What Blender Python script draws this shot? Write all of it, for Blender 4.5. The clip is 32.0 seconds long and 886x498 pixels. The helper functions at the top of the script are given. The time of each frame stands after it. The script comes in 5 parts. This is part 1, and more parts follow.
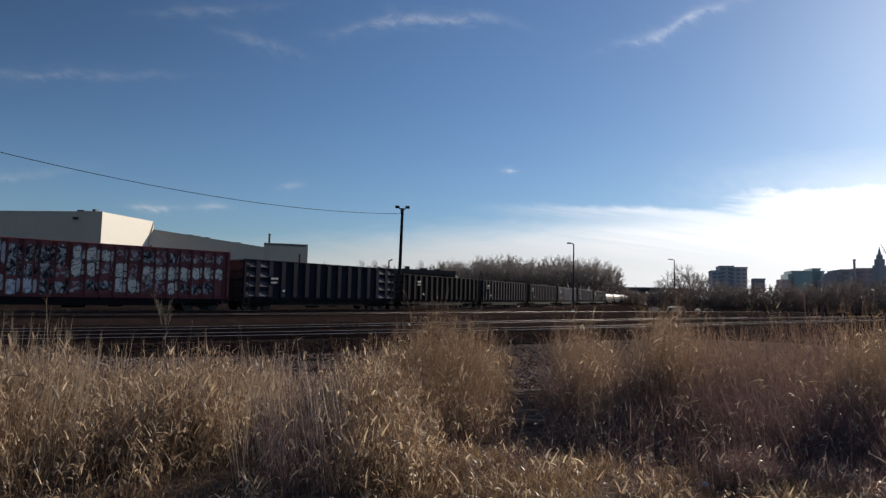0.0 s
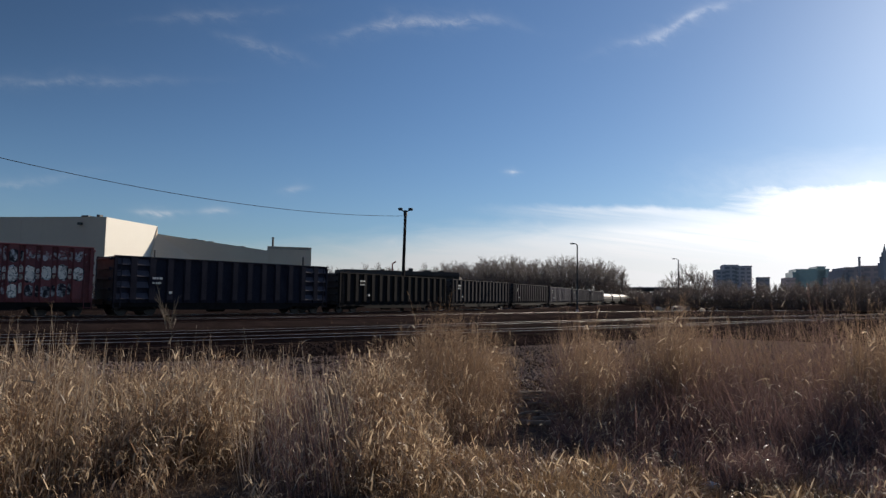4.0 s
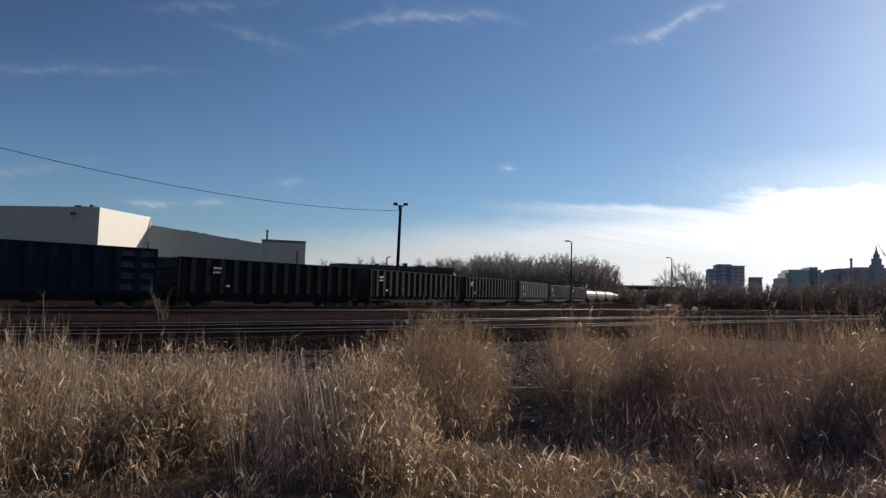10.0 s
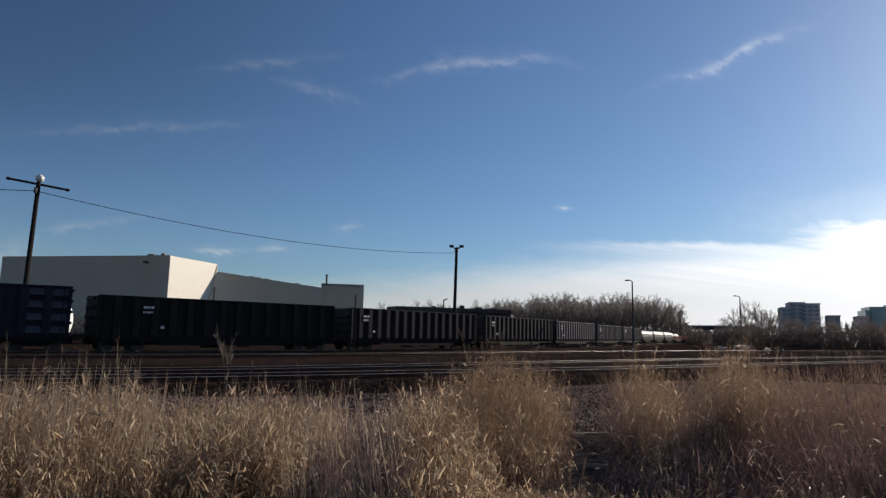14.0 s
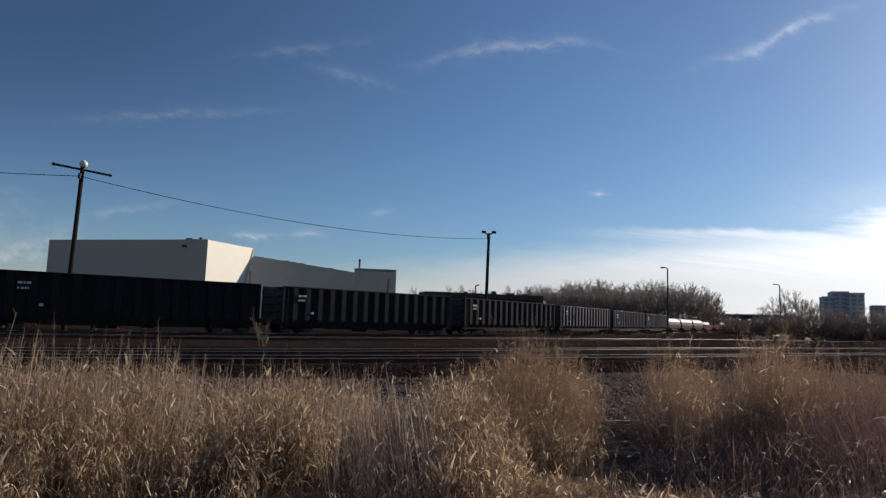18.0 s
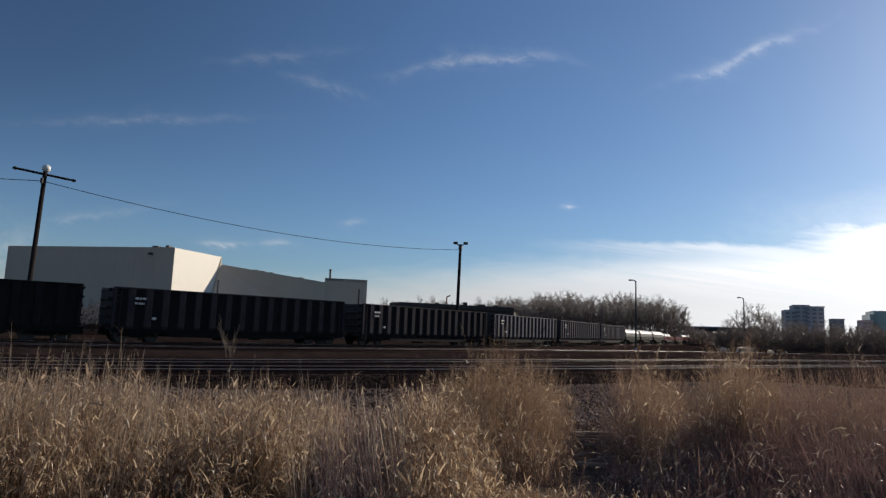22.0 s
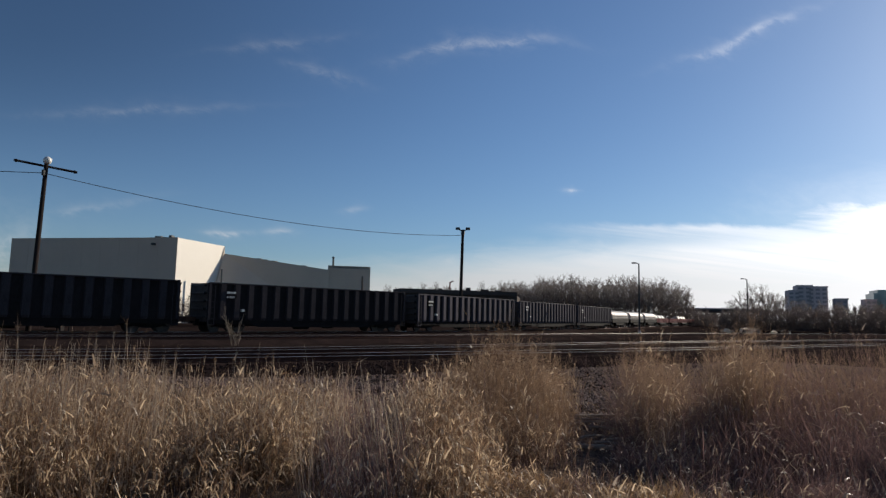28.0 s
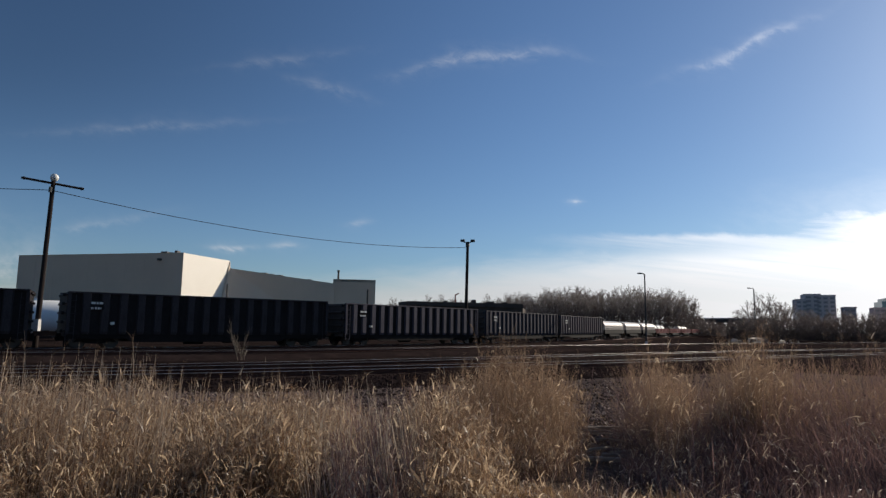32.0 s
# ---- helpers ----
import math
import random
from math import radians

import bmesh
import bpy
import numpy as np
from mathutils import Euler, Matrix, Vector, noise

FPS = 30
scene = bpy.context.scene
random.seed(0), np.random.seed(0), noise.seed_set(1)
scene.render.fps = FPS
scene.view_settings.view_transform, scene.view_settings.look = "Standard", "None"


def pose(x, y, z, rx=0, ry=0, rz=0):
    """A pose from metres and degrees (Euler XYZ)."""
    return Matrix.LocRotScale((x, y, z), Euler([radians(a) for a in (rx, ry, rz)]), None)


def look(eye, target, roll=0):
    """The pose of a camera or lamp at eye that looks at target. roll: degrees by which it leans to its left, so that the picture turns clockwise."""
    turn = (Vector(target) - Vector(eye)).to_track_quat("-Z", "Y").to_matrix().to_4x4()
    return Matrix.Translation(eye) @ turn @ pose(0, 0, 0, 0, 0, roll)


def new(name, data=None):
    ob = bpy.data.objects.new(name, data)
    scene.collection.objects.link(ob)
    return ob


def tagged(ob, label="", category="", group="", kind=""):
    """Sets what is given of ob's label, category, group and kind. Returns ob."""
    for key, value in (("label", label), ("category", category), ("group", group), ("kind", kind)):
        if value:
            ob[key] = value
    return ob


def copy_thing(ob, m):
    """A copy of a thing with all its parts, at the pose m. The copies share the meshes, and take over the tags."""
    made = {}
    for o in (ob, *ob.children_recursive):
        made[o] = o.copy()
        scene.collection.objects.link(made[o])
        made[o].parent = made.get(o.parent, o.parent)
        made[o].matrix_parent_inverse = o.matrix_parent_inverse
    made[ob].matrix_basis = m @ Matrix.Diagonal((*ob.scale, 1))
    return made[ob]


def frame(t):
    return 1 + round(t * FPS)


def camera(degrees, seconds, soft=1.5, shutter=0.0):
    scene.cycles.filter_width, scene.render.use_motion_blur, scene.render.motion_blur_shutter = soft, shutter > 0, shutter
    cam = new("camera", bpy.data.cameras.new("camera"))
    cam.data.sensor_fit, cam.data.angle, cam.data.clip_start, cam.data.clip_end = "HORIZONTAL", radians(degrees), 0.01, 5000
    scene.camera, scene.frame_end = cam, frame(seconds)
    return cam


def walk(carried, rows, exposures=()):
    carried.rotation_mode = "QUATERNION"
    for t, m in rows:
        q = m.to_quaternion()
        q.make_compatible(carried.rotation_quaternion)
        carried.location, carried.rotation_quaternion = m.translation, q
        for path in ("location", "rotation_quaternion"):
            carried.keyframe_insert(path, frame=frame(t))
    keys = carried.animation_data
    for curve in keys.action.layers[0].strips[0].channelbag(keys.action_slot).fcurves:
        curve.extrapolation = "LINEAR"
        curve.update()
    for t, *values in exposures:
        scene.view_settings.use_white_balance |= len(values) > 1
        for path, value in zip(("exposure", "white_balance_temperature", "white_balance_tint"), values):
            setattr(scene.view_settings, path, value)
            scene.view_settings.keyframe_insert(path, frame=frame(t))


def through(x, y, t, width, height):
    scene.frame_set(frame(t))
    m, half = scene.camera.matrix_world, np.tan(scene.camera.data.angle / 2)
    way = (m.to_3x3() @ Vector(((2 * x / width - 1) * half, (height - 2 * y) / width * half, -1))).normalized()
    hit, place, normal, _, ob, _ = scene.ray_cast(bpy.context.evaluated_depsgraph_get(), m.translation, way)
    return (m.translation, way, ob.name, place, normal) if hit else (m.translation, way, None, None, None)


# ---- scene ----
EYE = 1.65
RAIL_TOP = 0.12
cam = camera(71.3, 32.0, soft=1.35)
PATH = [
    (0.0, pose(0, 0, EYE, 94.19, -1.40, -0.27)),
    (0.5, pose(0, 0, EYE, 94.02, -1.50, -0.17)),
    (1.0, pose(0, 0, EYE, 93.88, -1.29, -0.15)),
    (1.5, pose(0, 0, EYE, 93.86, -1.37, -0.30)),
    (2.0, pose(0, 0, EYE, 94.14, -1.55, -0.59)),
    (2.5, pose(0, 0, EYE, 94.19, -1.63, -0.69)),
    (3.0, pose(0, 0, EYE, 94.52, -1.43, -0.47)),
    (3.5, pose(0, 0, EYE, 94.38, -0.96, -0.15)),
    (5.5, pose(0, 0, EYE, 94.30, -1.04, 0.50)),
    (6.0, pose(0, 0, EYE, 93.70, -1.86, -1.78)),
    (6.5, pose(0, 0, EYE, 93.20, -2.51, -3.70)),
    (7.0, pose(0, 0, EYE, 93.10, -2.42, -3.20)),
    (7.5, pose(0, 0, EYE, 93.17, -2.49, -2.23)),
    (8.0, pose(0, 0, EYE, 93.91, -0.14, -1.31)),
    (8.5, pose(0, 0, EYE, 93.95, -0.25, -0.38)),
    (9.0, pose(0, 0, EYE, 93.89, -0.25, 0.41)),
    (9.5, pose(0, 0, EYE, 93.86, -0.02, 0.63)),
    (10.0, pose(0, 0, EYE, 93.94, -1.66, -0.48)),
    (10.5, pose(0, 0, EYE, 94.22, -1.83, -3.16)),
    (11.0, pose(0, 0, EYE, 94.13, -3.19, -5.25)),
    (11.5, pose(0, 0, EYE, 96.01, -1.80, -0.98)),
    (12.0, pose(0, 0, EYE, 95.55, -2.46, 3.87)),
    (12.5, pose(0, 0, EYE, 97.64, -4.48, 0.53)),
    (13.0, pose(0, 0, EYE, 98.62, -1.87, 1.26)),
    (13.5, pose(0, 0, EYE, 97.81, -1.96, 3.29)),
    (14.0, pose(0, 0, EYE, 97.69, -1.15, 4.82)),
    (14.5, pose(0, 0, EYE, 98.29, -0.27, 5.69)),
    (15.0, pose(0, 0, EYE, 97.43, -1.35, 6.35)),
    (15.5, pose(0, 0, EYE, 96.93, -1.48, 7.68)),
    (17.5, pose(0, 0, EYE, 96.43, -2.05, 8.04)),
    (18.0, pose(0, 0, EYE, 96.28, -1.85, 7.74)),
    (18.5, pose(0, 0, EYE, 96.48, -1.93, 7.21)),
    (19.0, pose(0, 0, EYE, 96.52, -2.06, 6.94)),
    (19.5, pose(0, 0, EYE, 96.59, -2.09, 6.28)),
    (20.0, pose(0, 0, EYE, 96.71, -2.04, 5.99)),
    (20.5, pose(0, 0, EYE, 96.98, -2.10, 5.90)),
    (21.0, pose(0, 0, EYE, 97.13, -2.33, 5.52)),
    (21.5, pose(0, 0, EYE, 97.32, -2.38, 5.35)),
    (22.0, pose(0, 0, EYE, 97.37, -2.15, 5.05)),
    (22.5, pose(0, 0, EYE, 97.21, -2.13, 4.55)),
    (23.0, pose(0, 0, EYE, 97.16, -2.45, 3.78)),
    (23.5, pose(0, 0, EYE, 97.23, -2.22, 3.78)),
    (24.0, pose(0, 0, EYE, 97.32, -2.45, 3.56)),
    (24.5, pose(0, 0, EYE, 97.37, -2.37, 1.03)),
    (26.5, pose(0, 0, EYE, 96.55, -0.86, 2.07)),
    (27.0, pose(0, 0, EYE, 97.01, -0.36, 3.29)),
    (27.5, pose(0, 0, EYE, 96.37, -1.03, 5.12)),
    (28.0, pose(0, 0, EYE, 96.04, -1.29, 5.39)),
    (28.5, pose(0, 0, EYE, 96.57, -0.14, 5.51)),
    (29.0, pose(0, 0, EYE, 97.30, 0.73, 5.44)),
    (29.5, pose(0, 0, EYE, 97.21, 0.72, 5.34)),
    (30.0, pose(0, 0, EYE, 97.13, 0.88, 5.34)),
    (30.5, pose(0, 0, EYE, 97.31, 0.82, 5.05)),
    (31.0, pose(0, 0, EYE, 97.23, 0.29, 5.48)),
    (31.5, pose(0, 0, EYE, 97.18, -0.29, 5.81)),
    (32.0, pose(0, 0, EYE, 97.18, -0.74, 5.91)),
]
walk(cam, PATH, exposures=[(0, 0.0), (32, 0.0)])

# ---- world and sun ----
SUN_AZ, SUN_EL = 45.0, 22.0          # degrees clockwise from +y, and above the horizon


class Sock:
    """A socket of a node tree with arithmetic."""

    def __init__(self, tree, out):
        self.tree, self.out = tree, out

    def op(self, kind, *others, clamp=False):
        n = self.tree.nodes.new("ShaderNodeMath")
        n.operation, n.use_clamp = kind, clamp
        for i, v in enumerate((self, *others)):
            if isinstance(v, Sock):
                self.tree.links.new(v.out, n.inputs[i])
            else:
                n.inputs[i].default_value = v
        return Sock(self.tree, n.outputs[0])

    def __add__(self, o): return self.op("ADD", o)
    def __radd__(self, o): return self.op("ADD", o)
    def __sub__(self, o): return self.op("SUBTRACT", o)
    def __mul__(self, o): return self.op("MULTIPLY", o)
    def __truediv__(self, o): return self.op("DIVIDE", o)

    def step(self, a, b):
        """0 at a, 1 at b, smooth between."""
        n = self.tree.nodes.new("ShaderNodeMapRange")
        n.interpolation_type = "SMOOTHSTEP"
        self.tree.links.new(self.out, n.inputs[0])
        n.inputs[1].default_value, n.inputs[2].default_value = a, b
        return Sock(self.tree, n.outputs[0])


def vec(tree, x, y, z=0.0):
    n = tree.nodes.new("ShaderNodeCombineXYZ")
    for i, v in enumerate((x, y, z)):
        if isinstance(v, Sock):
            tree.links.new(v.out, n.inputs[i])
        else:
            n.inputs[i].default_value = v
    return n.outputs[0]


def noise_of(tree, vector, scale, detail=4.0, rough=0.55, distort=0.0):
    n = tree.nodes.new("ShaderNodeTexNoise")
    n.inputs["Scale"].default_value = scale
    n.inputs["Detail"].default_value = detail
    n.inputs["Roughness"].default_value = rough
    n.inputs["Distortion"].default_value = distort
    if vector is not None:
        tree.links.new(vector, n.inputs["Vector"])
    return Sock(tree, n.outputs["Fac"])


world = bpy.data.worlds.new("sky")
scene.world = world
world.use_nodes = True
wt = world.node_tree
wt.nodes.clear()
sky = wt.nodes.new("ShaderNodeTexSky")
sky.sky_type, sky.sun_disc = "NISHITA", False
sky.sun_elevation, sky.sun_rotation = radians(SUN_EL), radians(SUN_AZ)
sky.air_density, sky.dust_density, sky.ozone_density = 1.0, 0.35, 4.0
coord = wt.nodes.new("ShaderNodeTexCoord")
sep = wt.nodes.new("ShaderNodeSeparateXYZ")
wt.links.new(coord.outputs["Generated"], sep.inputs[0])
dx, dy, dz = (Sock(wt, o) for o in sep.outputs)
ahead = dy.op("MAXIMUM", 0.12)
u, v = dx / ahead, dz / ahead        # tangents to the right and up
front = dy.step(0.15, 0.4)
wisp = noise_of(wt, vec(wt, u * 5.0, v * 22.0), 1.6, 7, 0.62, 0.8)
fine = noise_of(wt, vec(wt, u * 9.0 + v * 6.0, v * 14.0), 3.0, 6, 0.65, 0.4)
bend = noise_of(wt, vec(wt, u * 7.0, v * 7.0, 3.0), 1.7, 3, 0.5)
# the cloud bank low over the right-hand half: a long streak, a brighter crest above it, and pale haze below
streak = noise_of(wt, vec(wt, u * 2.0 + v * 9.0, v * 30.0 + u * 3.0), 1.5, 5, 0.6, 0.5)
ragged = (fine - 0.5) * 0.022 + (wisp - 0.5) * 0.018
top = (ragged * 0.6 + 0.152 - v)
body = (top.step(-0.003, 0.010) * 0.62 + top.step(0.004, 0.050) * 0.38) * (u + (wisp - 0.5) * 0.10).step(0.02, 0.30)
wedge = (v - 0.122 - u * 0.02 + (streak - 0.5) * 0.045).op("ABSOLUTE")
wedge = (wedge * -1.0 + 0.022).step(0.0, 0.022) * (u * -1.0 + 0.50).step(0.0, 0.30)
body = body * (wedge * -0.55 + 1.0) * (streak.step(0.30, 0.66) * 0.40 + 0.60)
crest = (ragged + u.step(0.5, 1.0) * 0.030 + 0.190 - v).step(-0.004, 0.018) * (u + (wisp - 0.5) * 0.16 + (streak - 0.5) * 0.12 - (v - 0.15) * 0.6).step(0.41, 0.58)
crest = crest * (streak.step(0.2, 0.6) * 0.10 + 0.90)
veil = (0.235 + u * 0.06 - v + (wisp - 0.5) * 0.05).step(0.0, 0.09) * (u + (fine - 0.5) * 0.2).step(0.30, 0.75) * 0.35
haze = (0.070 + (u * 1.4).step(-0.5, 0.35) * 0.052 - v + (wisp - 0.5) * 0.040).step(-0.025, 0.050) * (u.step(-0.75, 0.05) * 0.34 + 0.54)
cover = body.op("MAXIMUM", crest).op("MAXIMUM", haze).op("MAXIMUM", veil)


def gauss(s):
    n = wt.nodes.new("ShaderNodeMath")
    n.operation = "EXPONENT"
    wt.links.new(s.out, n.inputs[0])
    return Sock(wt, n.outputs[0])


def cirrus(cu, cv, length, width, slope, amount, curl=0.0, wave=0.0):
    """A thin ragged streak with a feathered fringe; wave: how far it winds."""
    a, b = u - cu, v - cv
    across = b - a * slope - a * a * curl + (bend - 0.5) * (width * 3.5)
    if wave:
        across = across + (a * 40.0).op("SINE") * wave
    rough = across + (fine - 0.5) * (width * 1.9)
    reach = a * a * (1.0 / length**2)
    core = gauss(rough * rough * (-1.0 / (width * 0.85)**2) - reach)
    fringe = gauss(across * across * (-1.0 / (width * 2.2)**2) - reach)
    return (core * (fine.step(0.34, 0.66) * 0.55 + 0.25) + fringe * fine.step(0.30, 0.75) * 0.34) * amount


for row in ((-0.045, 0.458, 0.115, 0.009, 0.08, 0.27, -0.7, 0.005), (-0.39, 0.463, 0.10, 0.008, 0.08, 0.10), (-0.31, 0.412, 0.060, 0.008, -0.28, 0.14),
            (-0.64, 0.346, 0.17, 0.008, 0.03, 0.11), (0.385, 0.456, 0.085, 0.009, 0.42, 0.27, 0.5, -0.006), (-0.467, 0.130, 0.035, 0.005, 0.0, 0.5),
            (-0.372, 0.132, 0.025, 0.005, 0.0, 0.35), (-0.248, 0.170, 0.02, 0.006, 0.0, 0.22), (0.109, 0.204, 0.012, 0.003, 0.0, 0.4),
            (-0.72, 0.17, 0.10, 0.008, 0.16, 0.14), (-0.98, 0.085, 0.15, 0.042, 0.05, 0.50)):
    cover = cover.op("MAXIMUM", cirrus(*row))
cover = (cover * front).op("MINIMUM", 0.97)
glow = (u.step(-0.3, 0.75) * 0.56 + 0.70) * (v.step(0.05, 0.13) * 0.2 + 0.8)
white = wt.nodes.new("ShaderNodeMix")
white.data_type = "RGBA"
wt.links.new(cover.out, white.inputs[0])
tint = wt.nodes.new("ShaderNodeVectorMath")
tint.operation = "MULTIPLY"
tint.inputs[1].default_value = (0.87, 0.97, 1.08)
# deepest blue a quarter turn away from the sun
deep = wt.nodes.new("ShaderNodeVectorMath")
deep.operation = "SCALE"
away = (u * -1.0).step(-0.10, 0.95) * v.step(0.12, 0.50)
wt.links.new((away * -0.30 + 1.0).out, deep.inputs["Scale"])
wt.links.new(sky.outputs[0], deep.inputs[0])
wt.links.new(deep.outputs[0], tint.inputs[0])
wt.links.new(tint.outputs[0], white.inputs[6])
cloud = wt.nodes.new("ShaderNodeVectorMath")
cloud.operation = "SCALE"
cloud.inputs[0].default_value = (13.0, 13.0, 13.3)
wt.links.new(glow.out, cloud.inputs["Scale"])
wt.links.new(cloud.outputs[0], white.inputs[7])
back = wt.nodes.new("ShaderNodeBackground")
back.inputs[1].default_value = 0.078
wt.links.new(white.outputs[2], back.inputs[0])
wout = wt.nodes.new("ShaderNodeOutputWorld")
wt.links.new(back.outputs[0], wout.inputs[0])

sun = new("sun", bpy.data.lights.new("sun", "SUN"))
sun.data.energy, sun.data.angle, sun.data.color = 4.8, radians(0.6), (1.0, 0.90, 0.76)
a, e = radians(SUN_AZ), radians(SUN_EL)
toward = Vector((math.sin(a) * math.cos(e), math.cos(a) * math.cos(e), math.sin(e)))
sun.matrix_world = look(toward * 100, (0, 0, 0))

# ---- materials ----


def material(name, base, other=None, rough=0.7, metal=0.0, scale=3.0, fine_scale=40.0, bump=0.15, stretch=(1, 1, 1), spread=0.25, spec=0.4, vary=0.0):
    """A surface of two colours mixed by coarse and fine noise, with fine relief. vary: how much pieces differ."""
    m = bpy.data.materials.new(name)
    m.use_nodes = True
    t = m.node_tree
    p = t.nodes["Principled BSDF"]
    p.inputs["Roughness"].default_value = rough
    p.inputs["Metallic"].default_value = metal
    p.inputs["Specular IOR Level"].default_value = spec
    c = t.nodes.new("ShaderNodeTexCoord")
    mp = t.nodes.new("ShaderNodeMapping")
    mp.inputs["Scale"].default_value = stretch
    t.links.new(c.outputs["Object"], mp.inputs[0])
    big = noise_of(t, mp.outputs[0], scale, 5, 0.6, 0.3)
    small = noise_of(t, mp.outputs[0], fine_scale, 4, 0.6)
    f = (big.step(0.5 - spread, 0.5 + spread) * 0.65 + small.step(0.3, 0.7) * 0.35)
    if vary:
        info = t.nodes.new("ShaderNodeObjectInfo")
        f = f * (1 - vary) + Sock(t, info.outputs["Random"]) * vary
    mix = t.nodes.new("ShaderNodeMix")
    mix.data_type = "RGBA"
    t.links.new(f.out, mix.inputs[0])
    mix.inputs[6].default_value = (*base, 1)
    mix.inputs[7].default_value = (*(other or [x * 0.7 for x in base]), 1)
    t.links.new(mix.outputs[2], p.inputs["Base Color"])
    r = small * 0.2 + (rough - 0.1)
    t.links.new(r.out, p.inputs["Roughness"])
    if bump:
        b = t.nodes.new("ShaderNodeBump")
        b.inputs["Strength"].default_value = bump
        b.inputs["Distance"].default_value = 0.02
        t.links.new(small.out, b.inputs["Height"])
        t.links.new(b.outputs[0], p.inputs["Normal"])
    return m


def leaf_material(name, base, other, through=0.4, gloss=0.35, rare=1.0):
    """Thin dry blades: each island has its own tone, and light shines through."""
    m = bpy.data.materials.new(name)
    m.use_nodes = True
    t = m.node_tree
    p = t.nodes["Principled BSDF"]
    g = t.nodes.new("ShaderNodeNewGeometry")
    c = t.nodes.new("ShaderNodeTexCoord")
    patch = noise_of(t, c.outputs["Object"], 0.7, 3)
    f = Sock(t, g.outputs["Random Per Island"]).op("POWER", 1.0 / rare) * 0.7 + patch.step(0.35, 0.65) * 0.3
    mix = t.nodes.new("ShaderNodeMix")
    mix.data_type = "RGBA"
    t.links.new(f.out, mix.inputs[0])
    mix.inputs[6].default_value = (*base, 1)
    mix.inputs[7].default_value = (*other, 1)
    t.links.new(mix.outputs[2], p.inputs["Base Color"])
    p.inputs["Roughness"].default_value = 0.42
    p.inputs["Specular IOR Level"].default_value = gloss
    tr = t.nodes.new("ShaderNodeBsdfTranslucent")
    t.links.new(mix.outputs[2], tr.inputs[0])
    ms = t.nodes.new("ShaderNodeMixShader")
    ms.inputs[0].default_value = through
    t.links.new(p.outputs[0], ms.inputs[1])
    t.links.new(tr.outputs[0], ms.inputs[2])
    t.links.new(ms.outputs[0], t.nodes["Material Output"].inputs[0])
    return m


STRAW = leaf_material("dry straw blades", (1.0, 0.79, 0.54), (0.17, 0.097, 0.056), 0.58, 0.7, 1.7)
STEM = leaf_material("dry grass stems", (0.34, 0.212, 0.130), (0.10, 0.057, 0.040), 0.4)
PALE_STEM = leaf_material("pale dry stems", (0.66, 0.53, 0.39), (0.32, 0.235, 0.175), 0.4)
MAT_GRASS = leaf_material("short straw grass", (0.60, 0.395, 0.205), (0.12, 0.070, 0.043), 0.42, 0.5, 1.5)
LITTER = leaf_material("matted brown litter", (0.36, 0.235, 0.15), (0.10, 0.064, 0.050), 0.4, 0.2, 1.5)
DARK_STEM = leaf_material("purple-brown dead stems", (0.30, 0.185, 0.165), (0.125, 0.075, 0.071), 0.40)
PLUME = leaf_material("fluffy seed heads", (0.44, 0.305, 0.195), (0.21, 0.136, 0.092), 0.5, 0.1)
TWIG = leaf_material("bare grey-brown twigs", (0.25, 0.215, 0.20), (0.15, 0.13, 0.122), 0.35, 0.1)
BARK = material("grey-brown bark", (0.20, 0.16, 0.125), (0.11, 0.09, 0.075), 0.9, scale=4, stretch=(1, 1, 0.3))
BRUSH = leaf_material("dark winter brush", (0.125, 0.103, 0.098), (0.065, 0.053, 0.051), 0.4, 0.05)
EVERGREEN = leaf_material("dark evergreen needles", (0.030, 0.034, 0.022), (0.016, 0.018, 0.013), 0.1, 0.03)
STONE = material("crushed grey ballast stone", (0.27, 0.185, 0.155), (0.06, 0.040, 0.034), 0.9, scale=6, fine_scale=60, bump=0.5)
TANK_PAINT = material("white tank paint", (0.88, 0.87, 0.84), (0.78, 0.77, 0.73), 0.5, scale=0.8, bump=0.05)
RAIL = material("rusty rail web", (0.10, 0.042, 0.028), (0.045, 0.024, 0.019), 0.85, spec=0.1, scale=5)
# The main line's rail head is coloured pale for its sunlit gleam.
LIT_RAIL = material("pale rail head with sunlight painted in", (0.90, 0.80, 0.74), (0.72, 0.62, 0.57), 0.55, 0.0, scale=2, bump=0.05)
# Leading end sheets are paler than the rest of each gondola.
END_GREY = material("pale grey end sheet", (0.13, 0.108, 0.098), (0.07, 0.058, 0.054), 0.75, scale=1.2, fine_scale=12, stretch=(1, 1, 0.4), spec=0.2)
SHINE = material("worn bright rail head", (0.52, 0.45, 0.41), (0.32, 0.265, 0.24), 0.36, 0.45, scale=2, bump=0.05)
# Shade among the backlit stones is put into this near-black colour.
BALLAST = material("ballast darkened for self-shade", (0.050, 0.034, 0.030), (0.018, 0.013, 0.012), 0.95, scale=0.8, fine_scale=28, bump=1.0, spec=0.0)
TIE = material("weathered creosoted tie", (0.058, 0.043, 0.037), (0.026, 0.019, 0.017), 0.95, spec=0.0, stretch=(0.4, 4, 4), scale=4, vary=0.4)
# Warehouse siding tones hold the light: pale sunlit end, grey shaded front.
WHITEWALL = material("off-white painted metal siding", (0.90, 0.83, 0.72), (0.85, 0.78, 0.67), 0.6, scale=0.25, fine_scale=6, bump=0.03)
SHADED_SIDING = material("siding in a shaded grey tone", (0.69, 0.53, 0.40), (0.63, 0.48, 0.365), 0.7, scale=0.3, fine_scale=6, bump=0.03)
